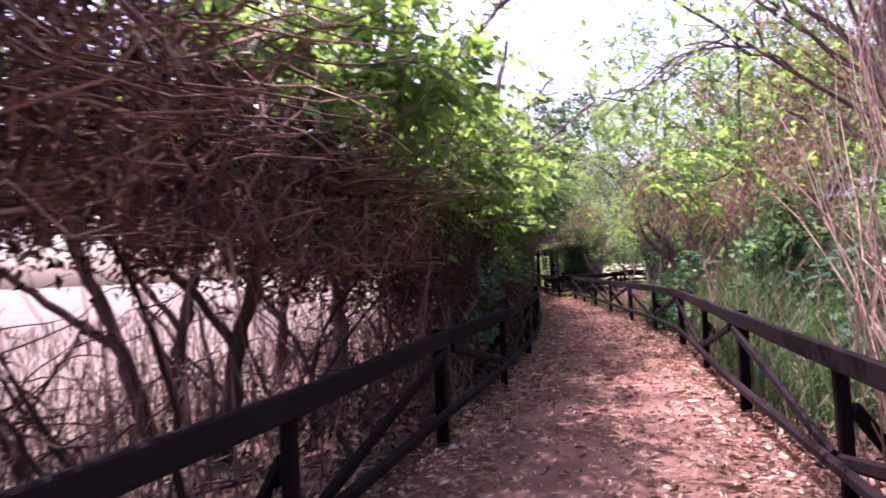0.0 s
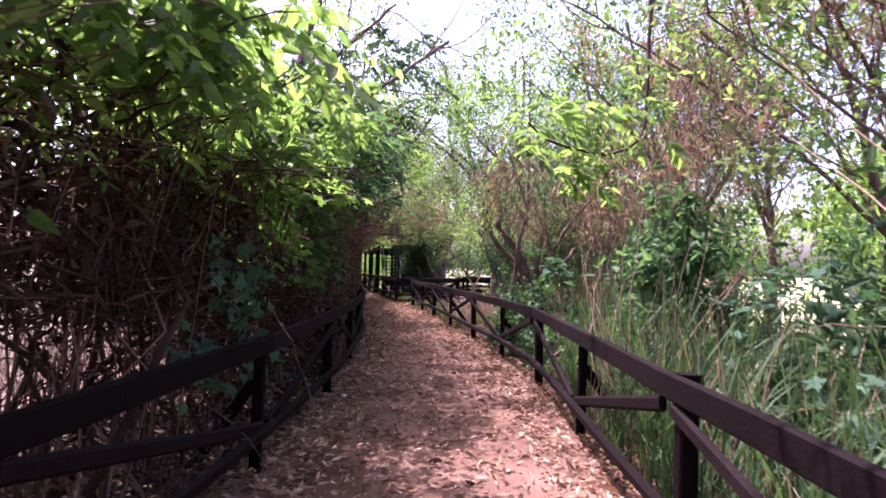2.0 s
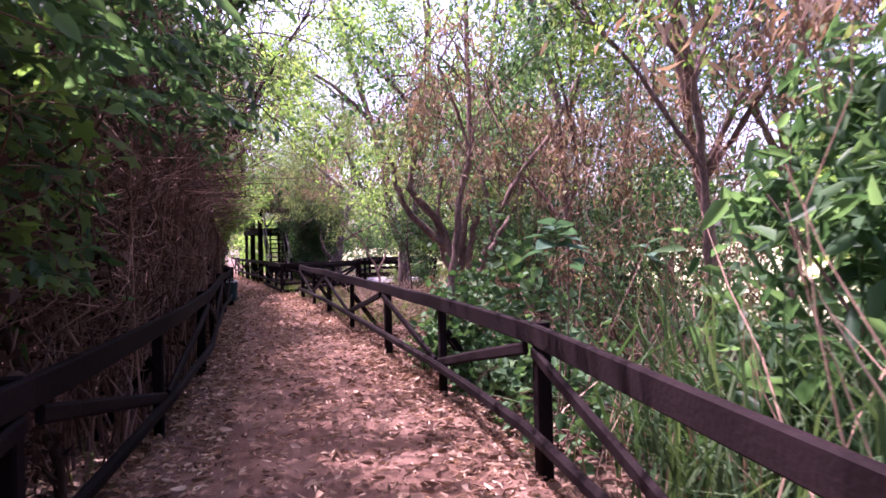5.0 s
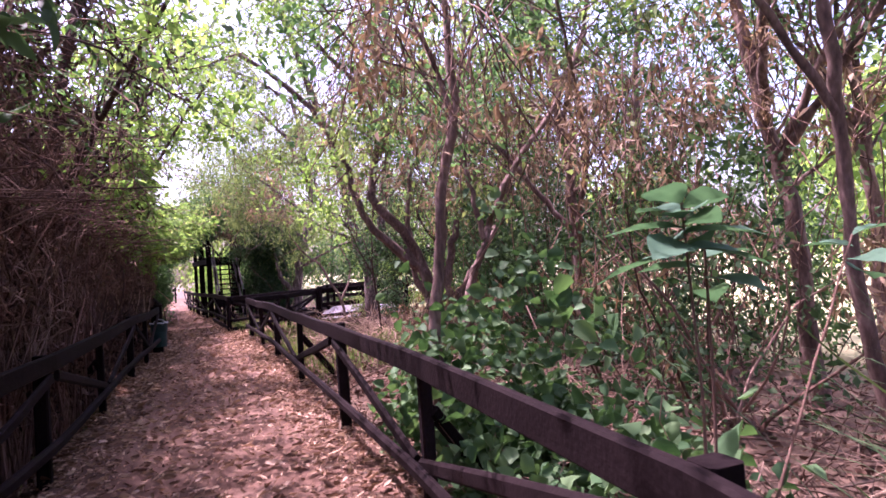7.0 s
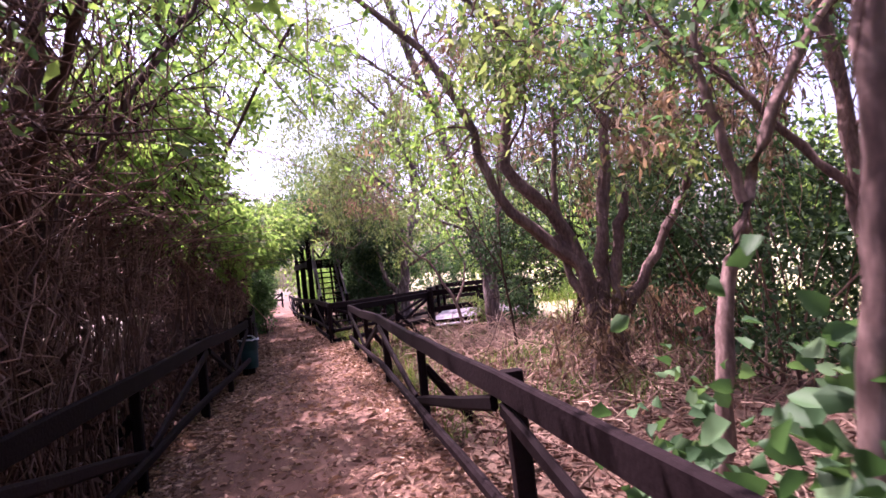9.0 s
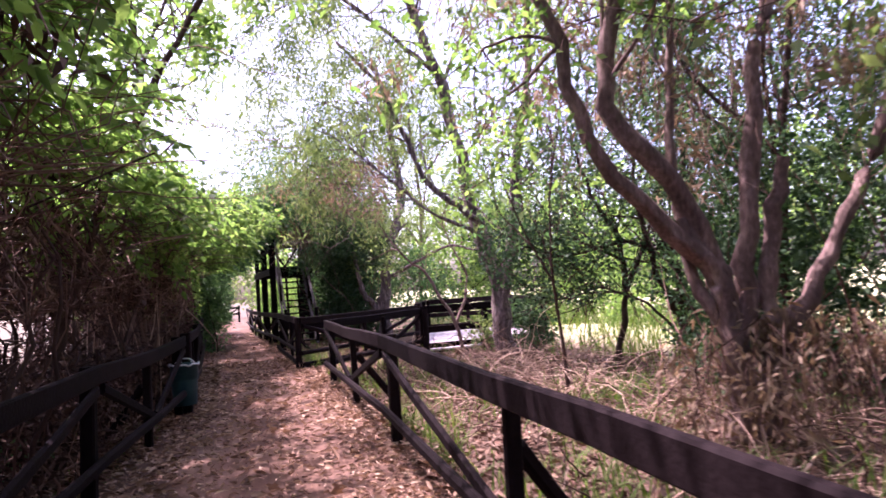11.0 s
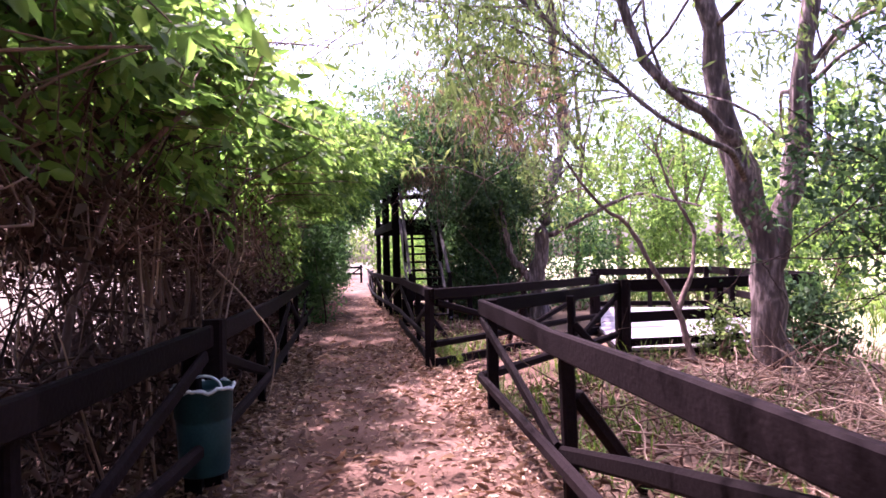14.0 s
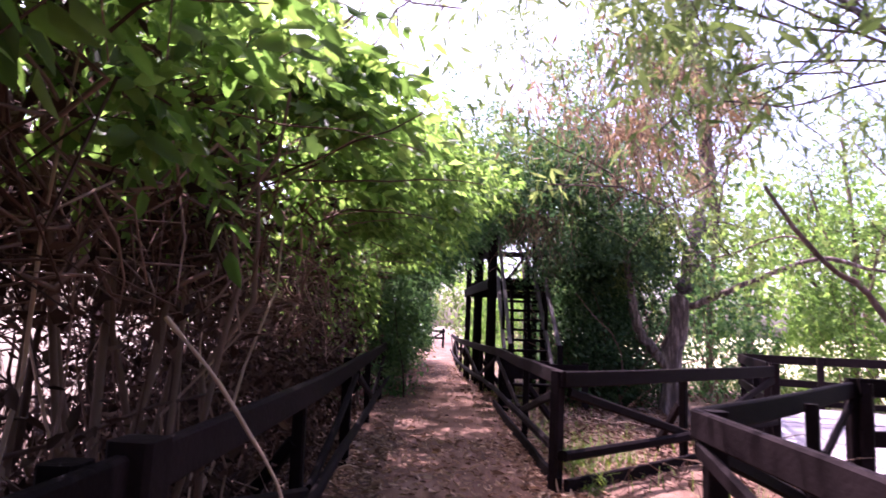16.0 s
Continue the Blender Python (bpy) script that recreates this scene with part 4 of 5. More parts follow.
tree("spreading_tree", "grey-brown tree leaning over the tower stair", [([(6.9, 36.6, -0.1), (6.8, 36.4, 0.9), (6.85, 36.2, 1.9), (7.25, 36.6, 2.8), (7.6, 36.9, 4.1), (7.4, 36.8, 6.2), (7.0, 36.6, 8.2)], 0.19, 0.07),
     ([(6.95, 36.4, 1.7), (7.6, 35.5, 2.1), (8.4, 34.8, 2.5), (9.6, 34.6, 2.2)], 0.06, 0.02), ([(7.25, 36.6, 2.5), (6.6, 36.6, 3.6), (5.6, 36.2, 4.8)], 0.07, 0.03), ([(6.8, 36.4, 0.6), (6.2, 36.3, 1.4), (6.0, 36.2, 2.6)], 0.08, 0.05)],
     M_WILLOWBARK, M_WILLOW, nsub=14, leaf_n=18000, leaf=0.11, ratio=0.25, sub_len=2.0, droop=0.05, hang=0.9, from_z=2.6, leaf_low=1.9)
tree("thin_tree", "thin crooked sapling beside the deck railing", [([(7.45, 30.55, -0.1), (7.4, 30.6, 0.3), (7.3, 30.7, 0.75), (7.0, 30.8, 1.3), (6.85, 30.9, 1.7), (6.4, 30.9, 2.0), (6.0, 30.9, 2.6)], 0.05, 0.015),
     ([(7.33, 30.66, 0.6), (7.6, 30.8, 1.1), (7.75, 31.0, 1.6), (7.5, 31.1, 2.1), (7.3, 31.1, 2.7)], 0.035, 0.012)], M_BARK, M_WILLOW, nsub=4, leaf_n=500, from_z=1.6, sub_len=0.9)
tree("sapling", "spindly dark sapling among dry grass", [([(7.1, 25.2, -0.1), (7.05, 25.2, 0.8), (6.95, 25.1, 1.5), (7.0, 25.1, 2.4), (7.2, 25.0, 3.4)], 0.022, 0.008),
     ([(6.97, 25.1, 1.3), (6.7, 25.2, 1.9), (6.4, 25.2, 2.7)], 0.014, 0.006)], M_DARKTWIG, M_LEAF, nsub=4, leaf_n=250, from_z=1.4, sub_len=0.8)
tree("dark_tree", "dark multi-stemmed tree rising out of the hedge", [([(2.0, 19.8, -0.1), (2.15, 19.75, 1.2), (2.45, 19.7, 2.4), (2.6, 19.8, 3.6), (2.9, 20.0, 5.2)], 0.085, 0.04),
     ([(2.2, 19.75, 1.4), (2.9, 20.3, 2.9), (3.6, 20.9, 4.2)], 0.045, 0.015), ([(2.2, 19.75, 1.5), (2.2, 18.9, 2.8), (2.5, 18.0, 4.3)], 0.05, 0.02), ([(2.3, 19.7, 1.8), (3.1, 19.0, 3.1), (3.9, 18.4, 4.3)], 0.04, 0.015)],
     M_DARKTWIG, M_LIGHTLEAF, nsub=18, leaf_n=1900, from_z=1.9, sub_len=1.4, twig_per=4)
tree("dark_tree", "dark slender tree behind the fence hung with creeper", [([(1.6, 15.9, -0.1), (1.8, 15.9, 1.4), (2.1, 16.0, 2.8), (2.6, 16.2, 4.4)], 0.07, 0.03), ([(1.9, 15.9, 1.8), (2.6, 16.6, 3.0), (3.4, 17.2, 4.2)], 0.04, 0.015)],
     M_DARKTWIG, M_LIGHTLEAF, nsub=14, leaf_n=1500, from_z=2.2, sub_len=1.4)
tree("leaning_tree", "slender tree leaning out of the hedge over the path", [([(1.9, 24.6, -0.1), (2.2, 24.6, 1.4), (2.6, 24.6, 2.6), (3.3, 24.4, 3.9), (4.1, 24.0, 5.0)], 0.05, 0.02), ([(2.5, 24.6, 2.4), (2.7, 25.2, 3.6), (3.0, 25.6, 4.8)], 0.03, 0.012), ([(2.9, 24.5, 3.2), (2.9, 23.7, 4.2), (3.1, 22.9, 5.0)], 0.03, 0.012)],
     M_DARKTWIG, M_LIGHTLEAF, nsub=10, leaf_n=4200, leaf=0.11, from_z=2.8, sub_len=1.2, leaf_low=2.8)
for x, y, dx in ((-1.9, 9.6, 0.3), (-1.2, 11.2, 0.1), (-1.15, 8.1, -0.85), (-0.35, 7.6, 0.35), (0.4, 23.0, 0.2), (0.2, 25.2, -0.3)):
    tree("leaning_tree", "dark leaning trunk behind the hedge", [([(x, y, -0.1), (x + dx * 0.4, y, 0.8), (x + dx, y + 0.1, 1.8), (x + dx * 1.6, y + 0.2, 3.2)], 0.085, 0.04), ([(x + dx * 0.5, y, 0.9), (x + dx - 0.8, y - 0.2, 1.8), (x - 1.0, y, 2.8)], 0.045, 0.02)],
         M_DARKTWIG, M_DARKLEAF, nsub=8, leaf_n=3000, from_z=2.0, sub_len=1.0, leaf_low=1.95)


def wood_tree(x, y, h, leafmat, n, lean=0.0, low=1.8, leaf=0.09, ratio=0.45, bark=None, r=0.09):
    """A tree of the wood beside the path: trunk, three or four limbs and a ragged crown."""
    tx, ty = x + lean, y + rng.normal() * 0.4
    limbs = [([(x, y, -0.15), (x + lean * 0.2 + rng.normal() * 0.1, y, h * 0.22), (x + lean * 0.5 + rng.normal() * 0.15, y + rng.normal() * 0.15, h * 0.5), (tx, ty, h * 0.9)], r, r * 0.4)]
    for _ in range(4):
        z = h * rng.uniform(0.2, 0.55)
        a = rng.uniform(0, 2 * np.pi)
        d = rng.uniform(0.8, 1.8)
        T = np.array(limbs[0][0])
        bx, by = float(np.interp(z, T[:, 2], T[:, 0])), float(np.interp(z, T[:, 2], T[:, 1]))
        limbs.append(([(bx, by, z - 0.05), (x + lean * z / h + np.cos(a) * d * 0.5, y + np.sin(a) * d * 0.5, z + h * 0.16), (x + lean + np.cos(a) * d, y + np.sin(a) * d, z + h * 0.36)], r * 0.5, r * 0.2))
    tree("woodland_tree", "leafy tree of the wood with a ragged crown", limbs, bark or M_BARK, leafmat, nsub=8, leaf_n=n, leaf=leaf, ratio=ratio, from_z=low, sub_len=h * 0.24, spread=0.3, hang=0.6, group="trees of the wood")


for row in [(7.6, 5.0, 5.5, M_LEAF, 6000, -0.8), (5.6, 7.2, 5.8, M_LIGHTLEAF, 2400, -1.2, 2.7, 0.085, 0.45, None, 0.05), (6.7, 9.4, 5.6, M_LIGHTLEAF, 2000, -1.7, 2.4, 0.08, 0.45, None, 0.045), (9.6, 7.6, 6.5, M_WILLOW, 5000, 0.0), (8.4, 11.8, 7.0, M_WILLOW, 4000, -2.0, 2.2, 0.09, 0.45, None, 0.06), (7.9, 15.4, 6.0, M_LIGHTLEAF, 4500, -1.2, 2.6, 0.09, 0.45, None, 0.055), (10.6, 12.6, 7.5, M_WILLOW, 6000, -0.5),
            (8.9, 16.8, 7.0, M_LEAF, 5500, -0.6), (11.0, 17.6, 7.2, M_LEAF, 5000, 0.0), (8.6, 19.9, 7.5, M_WILLOW, 6500, -0.9), (10.2, 20.8, 6.8, M_LEAF, 5500, 0.3), (11.1, 24.4, 6.6, M_DARKLEAF, 6500, 0.2), (9.5, 24.5, 5.6, M_DARKLEAF, 8500, 0.3, 1.2, 0.09, 0.45, M_DARKTWIG, 0.07), (12.4, 28.6, 6.4, M_WILLOW, 4500, 0.0),
            (6.4, 41.5, 7.6, M_LEAF, 8000, -0.9), (5.4, 46.5, 8.2, M_LIGHTLEAF, 8000, -1.2), (8.8, 40.5, 8.5, M_WILLOW, 8000, 0.0), (11.5, 39.5, 6.5, M_LIGHTLEAF, 7000, 0.0),
            (0.9, 13.6, 6.2, M_LIGHTLEAF, 800, 1.3, 2.8), (0.7, 17.8, 6.2, M_LIGHTLEAF, 900, 1.2, 3.0), (0.3, 22.2, 6.0, M_LIGHTLEAF, 1200, 0.9, 2.8), (0.2, 9.0, 5.0, M_LIGHTLEAF, 2200, 0.9, 2.7), (-0.4, 32, 6.0, M_LIGHTLEAF, 1500, 0.8, 2.8)]:
    wood_tree(*row)


# ---- bushes ----
def bush(x, y, r, h, n, material, leaf=0.09, ratio=0.5, name="bush", label="dense green bush under the trees", flatten=0.0, base=0.05):
    b = thing(name, label, "bush", (x, y, 0), "bushes")
    lines = [(keep_off_path(wander((x + rng.normal() * r * 0.3, y + rng.normal() * r * 0.3, -0.1), (rng.normal() * 0.4, rng.normal() * 0.4, 1), h * rng.uniform(0.6, 1.0), 7, 0.15)), taper(0.018, 0.005, 7)) for _ in range(12)]
    part("tangle", tubes("stems", lines, M_TWIG, 4), None, b, "", "stuff")

    def body(k):
        a, q = rng.uniform(0, 2 * np.pi, k), np.sqrt(rng.random(k)) * r
        z = rng.random(k)
        w = np.sqrt(np.clip(1 - (2 * z - 0.75) ** 2 * 0.5, 0.1, 1))
        return np.stack([x + np.cos(a) * q * w, y + np.sin(a) * q * w, base + z * h * (1 - 0.25 * (q / r) ** 2)], 1)
    p = clumpy(n, body, max(14, n // 36), 0.13 + 0.02 * r)
    leaf_part(b, "foliage", keep_off_path(p, 0.4, 2.3), leaf, ratio, material, 0.3, fine=leaf > 0.115)


for row in [(6.4, 9.6, 1.1, 2.3, 4500, M_DARKLEAF, 0.15, 0.28), (6.1, 12.6, 0.8, 2.3, 5000, M_LEAF, 0.16, 0.34), (7.8, 10.4, 1.2, 2.4, 3500, M_WILLOW, 0.14, 0.25), (8.8, 13.8, 1.2, 2.2, 3500, M_LEAF, 0.12, 0.35), (7.6, 16.4, 0.8, 2.4, 2200, M_DARKLEAF, 0.085), (7.9, 18.0, 0.8, 2.8, 2600, M_DARKLEAF, 0.085),
            (9.4, 18.4, 1.3, 3.4, 7000, M_LEAF, 0.08), (8.7, 20.9, 0.9, 2.6, 5000, M_DARKLEAF, 0.085), (10.2, 23.6, 1.3, 3.6, 11000, M_DARKLEAF, 0.08), (9.3, 24.6, 1.0, 3.2, 7000, M_DARKLEAF, 0.08), (9.9, 25.6, 0.8, 2.0, 3000, M_DARKLEAF, 0.085), (10.8, 26.9, 1.0, 2.4, 4500, M_LEAF, 0.08),
            (9.6, 20.2, 1.0, 2.6, 5000, M_DARKLEAF, 0.09), (11.2, 19.2, 1.3, 2.8, 5000, M_LEAF, 0.09), (11.6, 22.0, 1.2, 2.4, 4500, M_DARKLEAF, 0.09), (7.0, 6.6, 1.2, 2.4, 5000, M_LEAF, 0.1), (8.6, 4.0, 1.5, 3.0, 5000, M_LEAF, 0.1), (6.4, 2.0, 1.2, 2.8, 3500, M_LEAF, 0.1),
            (5.75, 36.9, 0.7, 3.1, 10000, M_DARKLEAF, 0.085), (6.3, 37.8, 1.0, 3.4, 8000, M_DARKLEAF, 0.08), (5.9, 39.4, 1.3, 3.6, 7000, M_LEAF, 0.09), (5.95, 38.6, 0.8, 3.0, 6500, M_DARKLEAF, 0.085), (5.7, 43.0, 1.0, 3.0, 6000, M_LEAF, 0.09), (5.2, 47.5, 1.2, 2.8, 4000, M_LIGHTLEAF, 0.1), (3.8, 51, 1.2, 2.6, 4000, M_LIGHTLEAF, 0.12),
            (8.6, 39.4, 1.4, 2.8, 6000, M_LEAF, 0.1), (10.9, 38.6, 1.2, 2.6, 6000, M_LIGHTLEAF, 0.1), (13.2, 37.0, 1.5, 2.8, 6000, M_LIGHTLEAF, 0.11), (13.5, 33.0, 1.5, 2.2, 4500, M_LIGHTLEAF, 0.11), (8.7, 30.4, 0.5, 0.9, 1800, M_DARKLEAF, 0.085), (8.0, 30.9, 0.3, 0.6, 900, M_WILLOW, 0.07)]:
    bush(*row[:4], int(row[4] * (1 if row[1] > 29 or (row[0] > 8.5 and row[1] > 22.5) else 0.65 if row[0] > 8.5 and row[1] > 15 else 0.45)), *row[5:])
# growth over the top of the tower and across the path behind it
for x, y, z, r, n, m in ((4.3, 38.2, 3.15, 0.8, 5000, M_DARKLEAF), (5.6, 37.2, 2.2, 0.8, 8000, M_DARKLEAF), (3.6, 39.6, 3.3, 0.8, 4000, M_LEAF), (5.9, 36.6, 2.3, 1.0, 7000, M_DARKLEAF), (3.7, 36.6, 3.6, 0.8, 3500, M_LEAF), (5.2, 35.6, 3.3, 0.9, 5000, M_LEAF)):
    v = thing("ivy", "dark ivy smothering the top of the tower", "climber", (x, y, z), "ivy on the tower")
    p = clumpy(n, lambda k: np.stack([x + rng.normal(size=k) * r * 0.6, y + rng.normal(size=k) * r * 0.5, z + rng.gamma(1.6, 0.35, k)], 1), n // 40, 0.15)
    leaf_part(v, "foliage", p, 0.08, 0.6, m, 0.5)

for row in [(7.0, 23.4, 2.4, 4.6, 1.1, 900), (7.9, 23.4, 2.2, 4.4, 0.9, 900), (6.3, 21.8, 3.4, 5.0, 0.9, 900), (8.6, 18.8, 2.0, 4.0, 0.9, 2200), (6.2, 12.6, 2.4, 4.4, 0.9, 2200), (7.2, 13.6, 2.4, 4.8, 1.0, 2400), (5.4, 16.6, 2.3, 4.0, 0.6, 1200), (6.2, 9.5, 2.5, 4.6, 1.0, 2200), (5.2, 31.6, 3.2, 4.2, 0.8, 2200), (5.8, 34.2, 3.2, 4.4, 0.9, 2000), (4.5, 36.2, 2.7, 3.4, 0.5, 500), (5.4, 6.6, 2.6, 4.4, 0.9, 1500), (7.6, 20.6, 2.2, 4.2, 0.9, 2000), (6.6, 24.4, 3.0, 4.8, 0.9, 1600), (8.8, 21.8, 2.0, 4.2, 0.8, 1800), (7.4, 17.2, 0.5, 3.2, 0.8, 2200), (8.4, 16.2, 0.8, 3.4, 0.8, 1800), (7.5, 22.6, 0.0, 1.0, 0.55, 2000), (8.6, 22.8, 0.0, 1.0, 0.5, 900)]:
    dead_vines(*row)
# The shade-dark leaves again, here for a brown twig canopy above the hedge.
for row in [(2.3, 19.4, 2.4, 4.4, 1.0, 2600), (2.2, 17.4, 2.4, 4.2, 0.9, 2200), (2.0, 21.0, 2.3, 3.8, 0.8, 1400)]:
    dead_vines(*row, M_DEADSHADE, 160)


# ---- reeds, stalks and grasses ----
def blades(name, label, category, x, y, h, width, material, bend=0.25, parent_at=(0, 0, 0), group="", k=6, per=1):
    """Long narrow blades rising from the ground and arching over."""
    n = len(x)
    a = rng.uniform(0, 2 * np.pi, n)
    u = np.linspace(0, 1, k)
    lean = rng.gamma(2, bend / 2, n)
    px = x[:, None] + np.cos(a)[:, None] * (u ** 2)[None] * (lean * h)[:, None]
    py = y[:, None] + np.sin(a)[:, None] * (u ** 2)[None] * (lean * h)[:, None]
    pz = -0.08 + h[:, None] * (u[None] - 0.35 * (lean[:, None] ** 1.0) * u[None] ** 3)
    P = np.stack([px, py, pz], -1)
    side = np.stack([-np.sin(a + 0.6), np.cos(a + 0.6), 0 * a], -1)[:, None, :]
    w = (width * np.array([0.7, 1, 1, 0.85, 0.55, 0.06]))[None, :, None] * rng.uniform(0.6, 1.3, n)[:, None, None]
    P = keep_off_path(P, 0.25, 1.6)
    v = np.stack([P - side * w / 2, P + side * w / 2], axis=2).reshape(-1, 3)
    i = (np.arange(n)[:, None] * k * 2 + np.arange(k - 1)[None] * 2).ravel()
    f = np.stack([i, i + 1, i + 3, i + 2], -1)
    ob = part(name, mesh_of(name, v, f, material), None)
    return tagged(ob, label, category, group, "stuff")


def strip(n, y0, y1, a, b, side=1, power=1.0):
    y = rng.uniform(y0, y1, n)
    d = a + (b - a) * rng.random(n) ** power
    return (xr(y) + d if side > 0 else xl(y) - d), y


x, y = strip(2300, 7.6, 12.9, 0.15, 3.4, 1, 1.2)
blades("reed_bed", "tall green reeds crowding behind the fence", "reeds", x, y, rng.uniform(0.4, 1.6, len(x)), 0.015, M_REED, 0.6)
x, y = strip(300, 10.0, 13.2, 0.35, 1.8, 1, 1.0)
blades("reed_bed", "broad arching green reed blades beside the fence", "reeds", x, y, rng.uniform(0.8, 1.8, len(x)), 0.022, M_REED, 0.7)
x, y = strip(240, 12.7, 13.7, 0.5, 2.0, 1, 1.0)
blades("reed_bed", "pale blue-green cane blades", "reeds", x, y, rng.uniform(0.8, 1.9, len(x)), 0.02, M_REED, 0.75)
x, y = strip(280, 8.0, 14.2, 0.1, 2.0, 1, 1.0)
blades("dry_grass", "bleached dry stalks among the reeds", "dry grass", x, y, rng.uniform(0.5, 1.6, len(x)), 0.009, M_PALE, 0.35)
x, y = strip(600, 13.5, 31, 0.05, 4.0, 1, 1.2)
blades("dry_grass", "pale dry grass tufts on the verge", "dry grass", x, y, rng.uniform(0.2, 0.6, len(x)), 0.008, M_BRUSH, 0.8)
x, y = strip(130, 21.0, 33, 0.0, 4.5, 1, 1.3)
x, y = np.repeat(x, 36) + rng.normal(size=130 * 36) * 0.17, np.repeat(y, 36) + rng.normal(size=130 * 36) * 0.2
ok = ~((x > 6.7) & (y > 31.2)) & ~((x - 3.9 > y - 30.3) & (x - 3.9 < y - 28.7) & (y > 28.4))
blades("grass", "fresh green grass tufts beside the fence", "grass", x[ok], y[ok], rng.uniform(0.12, 0.45, ok.sum()), 0.011, M_GRASS, 0.6)
x, y = strip(900, 3, 26, -0.05, 0.9, -1, 1.2)
blades("grass", "thin green grass at the foot of the hedge", "grass", x, y, rng.uniform(0.08, 0.28, len(x)), 0.009, M_GRASS, 0.6)
x, y = strip(1500, 30.8, 50, 0.0, 1.4, 1, 1.3)
blades("grass", "green grass under the far fence", "grass", x, y, rng.uniform(0.1, 0.4, len(x)), 0.01, M_GRASS, 0.6)
x, y = rng.uniform(9.2, 16, 5200), rng.uniform(24, 44, 5200)
ok = ~((x < 11) & (y > 30.8) & (y < 37.6))
blades("grass", "bright rough grass beyond the wood", "grass", x[ok], y[ok], rng.uniform(0.2, 0.7, ok.sum()), 0.02, M_GRASS, 0.5)
x, y = strip(1400, 44, 62, -0.2, 0.8, -1, 1.3)
blades("grass", "bright grass at the end of the path", "grass", x, y, rng.uniform(0.1, 0.4, len(x)), 0.012, M_GRASS, 0.6)


def dry_canes(y0, y1, n, a, b, h0, h1):
    c = thing("dry_canes", "bleached leaning canes and twigs over the fence", "canes", (float(xr(y0)) + 0.6, (y0 + y1) / 2, 0), "dry canes")
    lines = []
    for _ in range(n):
        yy = rng.uniform(y0, y1)
        s = (float(xr(yy)) + rng.uniform(a, b), yy, -0.1)
        q = wander(s, (rng.normal() * 0.2 - 0.12, rng.normal() * 0.22, 1), rng.uniform(h0, h1), 8, 0.09, 0.01)
        lines.append((keep_off_path(q, 0.15, 9.0), taper(rng.uniform(0.004, 0.011), 0.002, 8)))
    part("tangle", tubes("canes", lines, M_PALE, 4), None, c, "", "stuff")


dry_canes(4.0, 6.4, 90, 0.5, 2.2, 1.6, 3.8)
dry_canes(5.4, 6.6, 190, 0.35, 1.7, 1.6, 3.9)
dry_canes(5.4, 6.8, 50, 0.2, 0.8, 0.8, 2.0)
dry_canes(10.6, 11.6, 26, 0.3, 0.9, 1.2, 2.6)
dry_canes(-1.0, 3.6, 90, 0.4, 2.4, 1.6, 3.6)


def brushwood(x0, x1, y0, y1, n, material=None, stout=0.01):
    """Fallen pale twigs lying in arching heaps."""
    b = thing("brushwood", "heap of grey-brown fallen twigs and brambles", "brushwood", ((x0 + x1) / 2, (y0 + y1) / 2, 0), "brushwood heaps")
    lines = []
    for _ in range(n):
        s = (rng.uniform(x0, x1), rng.uniform(y0, y1), rng.uniform(-0.03, 0.1))
        a = rng.uniform(0, 2 * np.pi)
        lines.append((keep_off_path(wander(s, (np.cos(a), np.sin(a), rng.uniform(0, 0.9)), rng.uniform(0.4, 1.3), 8, 0.25, 0.12), 0.2), taper(rng.uniform(0.004, stout), 0.002, 8)))
    lines = [(np.stack([q[:, 0], q[:, 1], np.maximum(q[:, 2], -0.02 + 0.03 * rng.random(len(q)))], 1), r) for q, r in lines]
    part("tangle", tubes("sticks", lines, material or M_BRUSH, 4), None, b, "", "stuff")


for row in [(5.3, 7.0, 24.5, 28.5, 170), (6.2, 8.6, 25.5, 29.6, 240), (5.5, 8.5, 21, 25, 200), (7.5, 10.5, 23.5, 27.5, 150), (5.3, 8, 17.5, 21, 130), (5.2, 7.5, 14, 18, 130), (5.6, 9.0, 12.2, 15.8, 260), (7.0, 10.5, 14.5, 19.0, 200), (4.6, 6.6, 30.9, 34, 60)]:
    brushwood(*row)
for row in [(5.7, 8.2, 24.6, 27.2, 240), (6.2, 8.4, 26.8, 29.2, 220), (6.4, 8.6, 20.6, 23.8, 160)]:
    brushwood(*row, M_PALE, 0.012)
for row in [(1.2, 2.6, 20, 26.3, 240), (0.4, 2.5, 24, 32, 420), (0.2, 1.6, 6, 13, 180), (-3.0, 0.0, 3.5, 8.5, 260), (-4.5, -1.0, 8, 14, 220)]:
    brushwood(*row)


# ---- broad-leaved plant and ivy behind the fence ----
def big_leaf(p, direction, length, width, roll=0.0):
    """One pointed oval leaf of five by nine points with a folded midrib, wavy edge and drooping tip."""
    d = Vector(direction).normalized()
    s = d.cross(Vector((0, 0, 1))).normalized()
    u = s.cross(d)
    s, u = s * math.cos(roll) + u * math.sin(roll), u * math.cos(roll) - s * math.sin(roll)
    vs, fs = [], []
    prof = (0.06, 0.5, 0.82, 0.98, 1.0, 0.88, 0.66, 0.36, 0.02)
    for i, w in enumerate(prof):
        t = i / 8
        c = Vector(p) + d * length * t - Vector((0, 0, 1)) * 0.18 * length * t * t
        for q in (-1, -0.5, 0, 0.5, 1):
            vs.append(c + s * q * width * 0.5 * w + u * (0.12 * width * abs(q) * w + 0.02 * width * math.sin(i * 2.3 + q * 4) * abs(q)))
    for i in range(8):
        for q in range(4):
            a = i * 5 + q
            fs.append((a, a + 1, a + 6, a + 5))
    return vs, fs


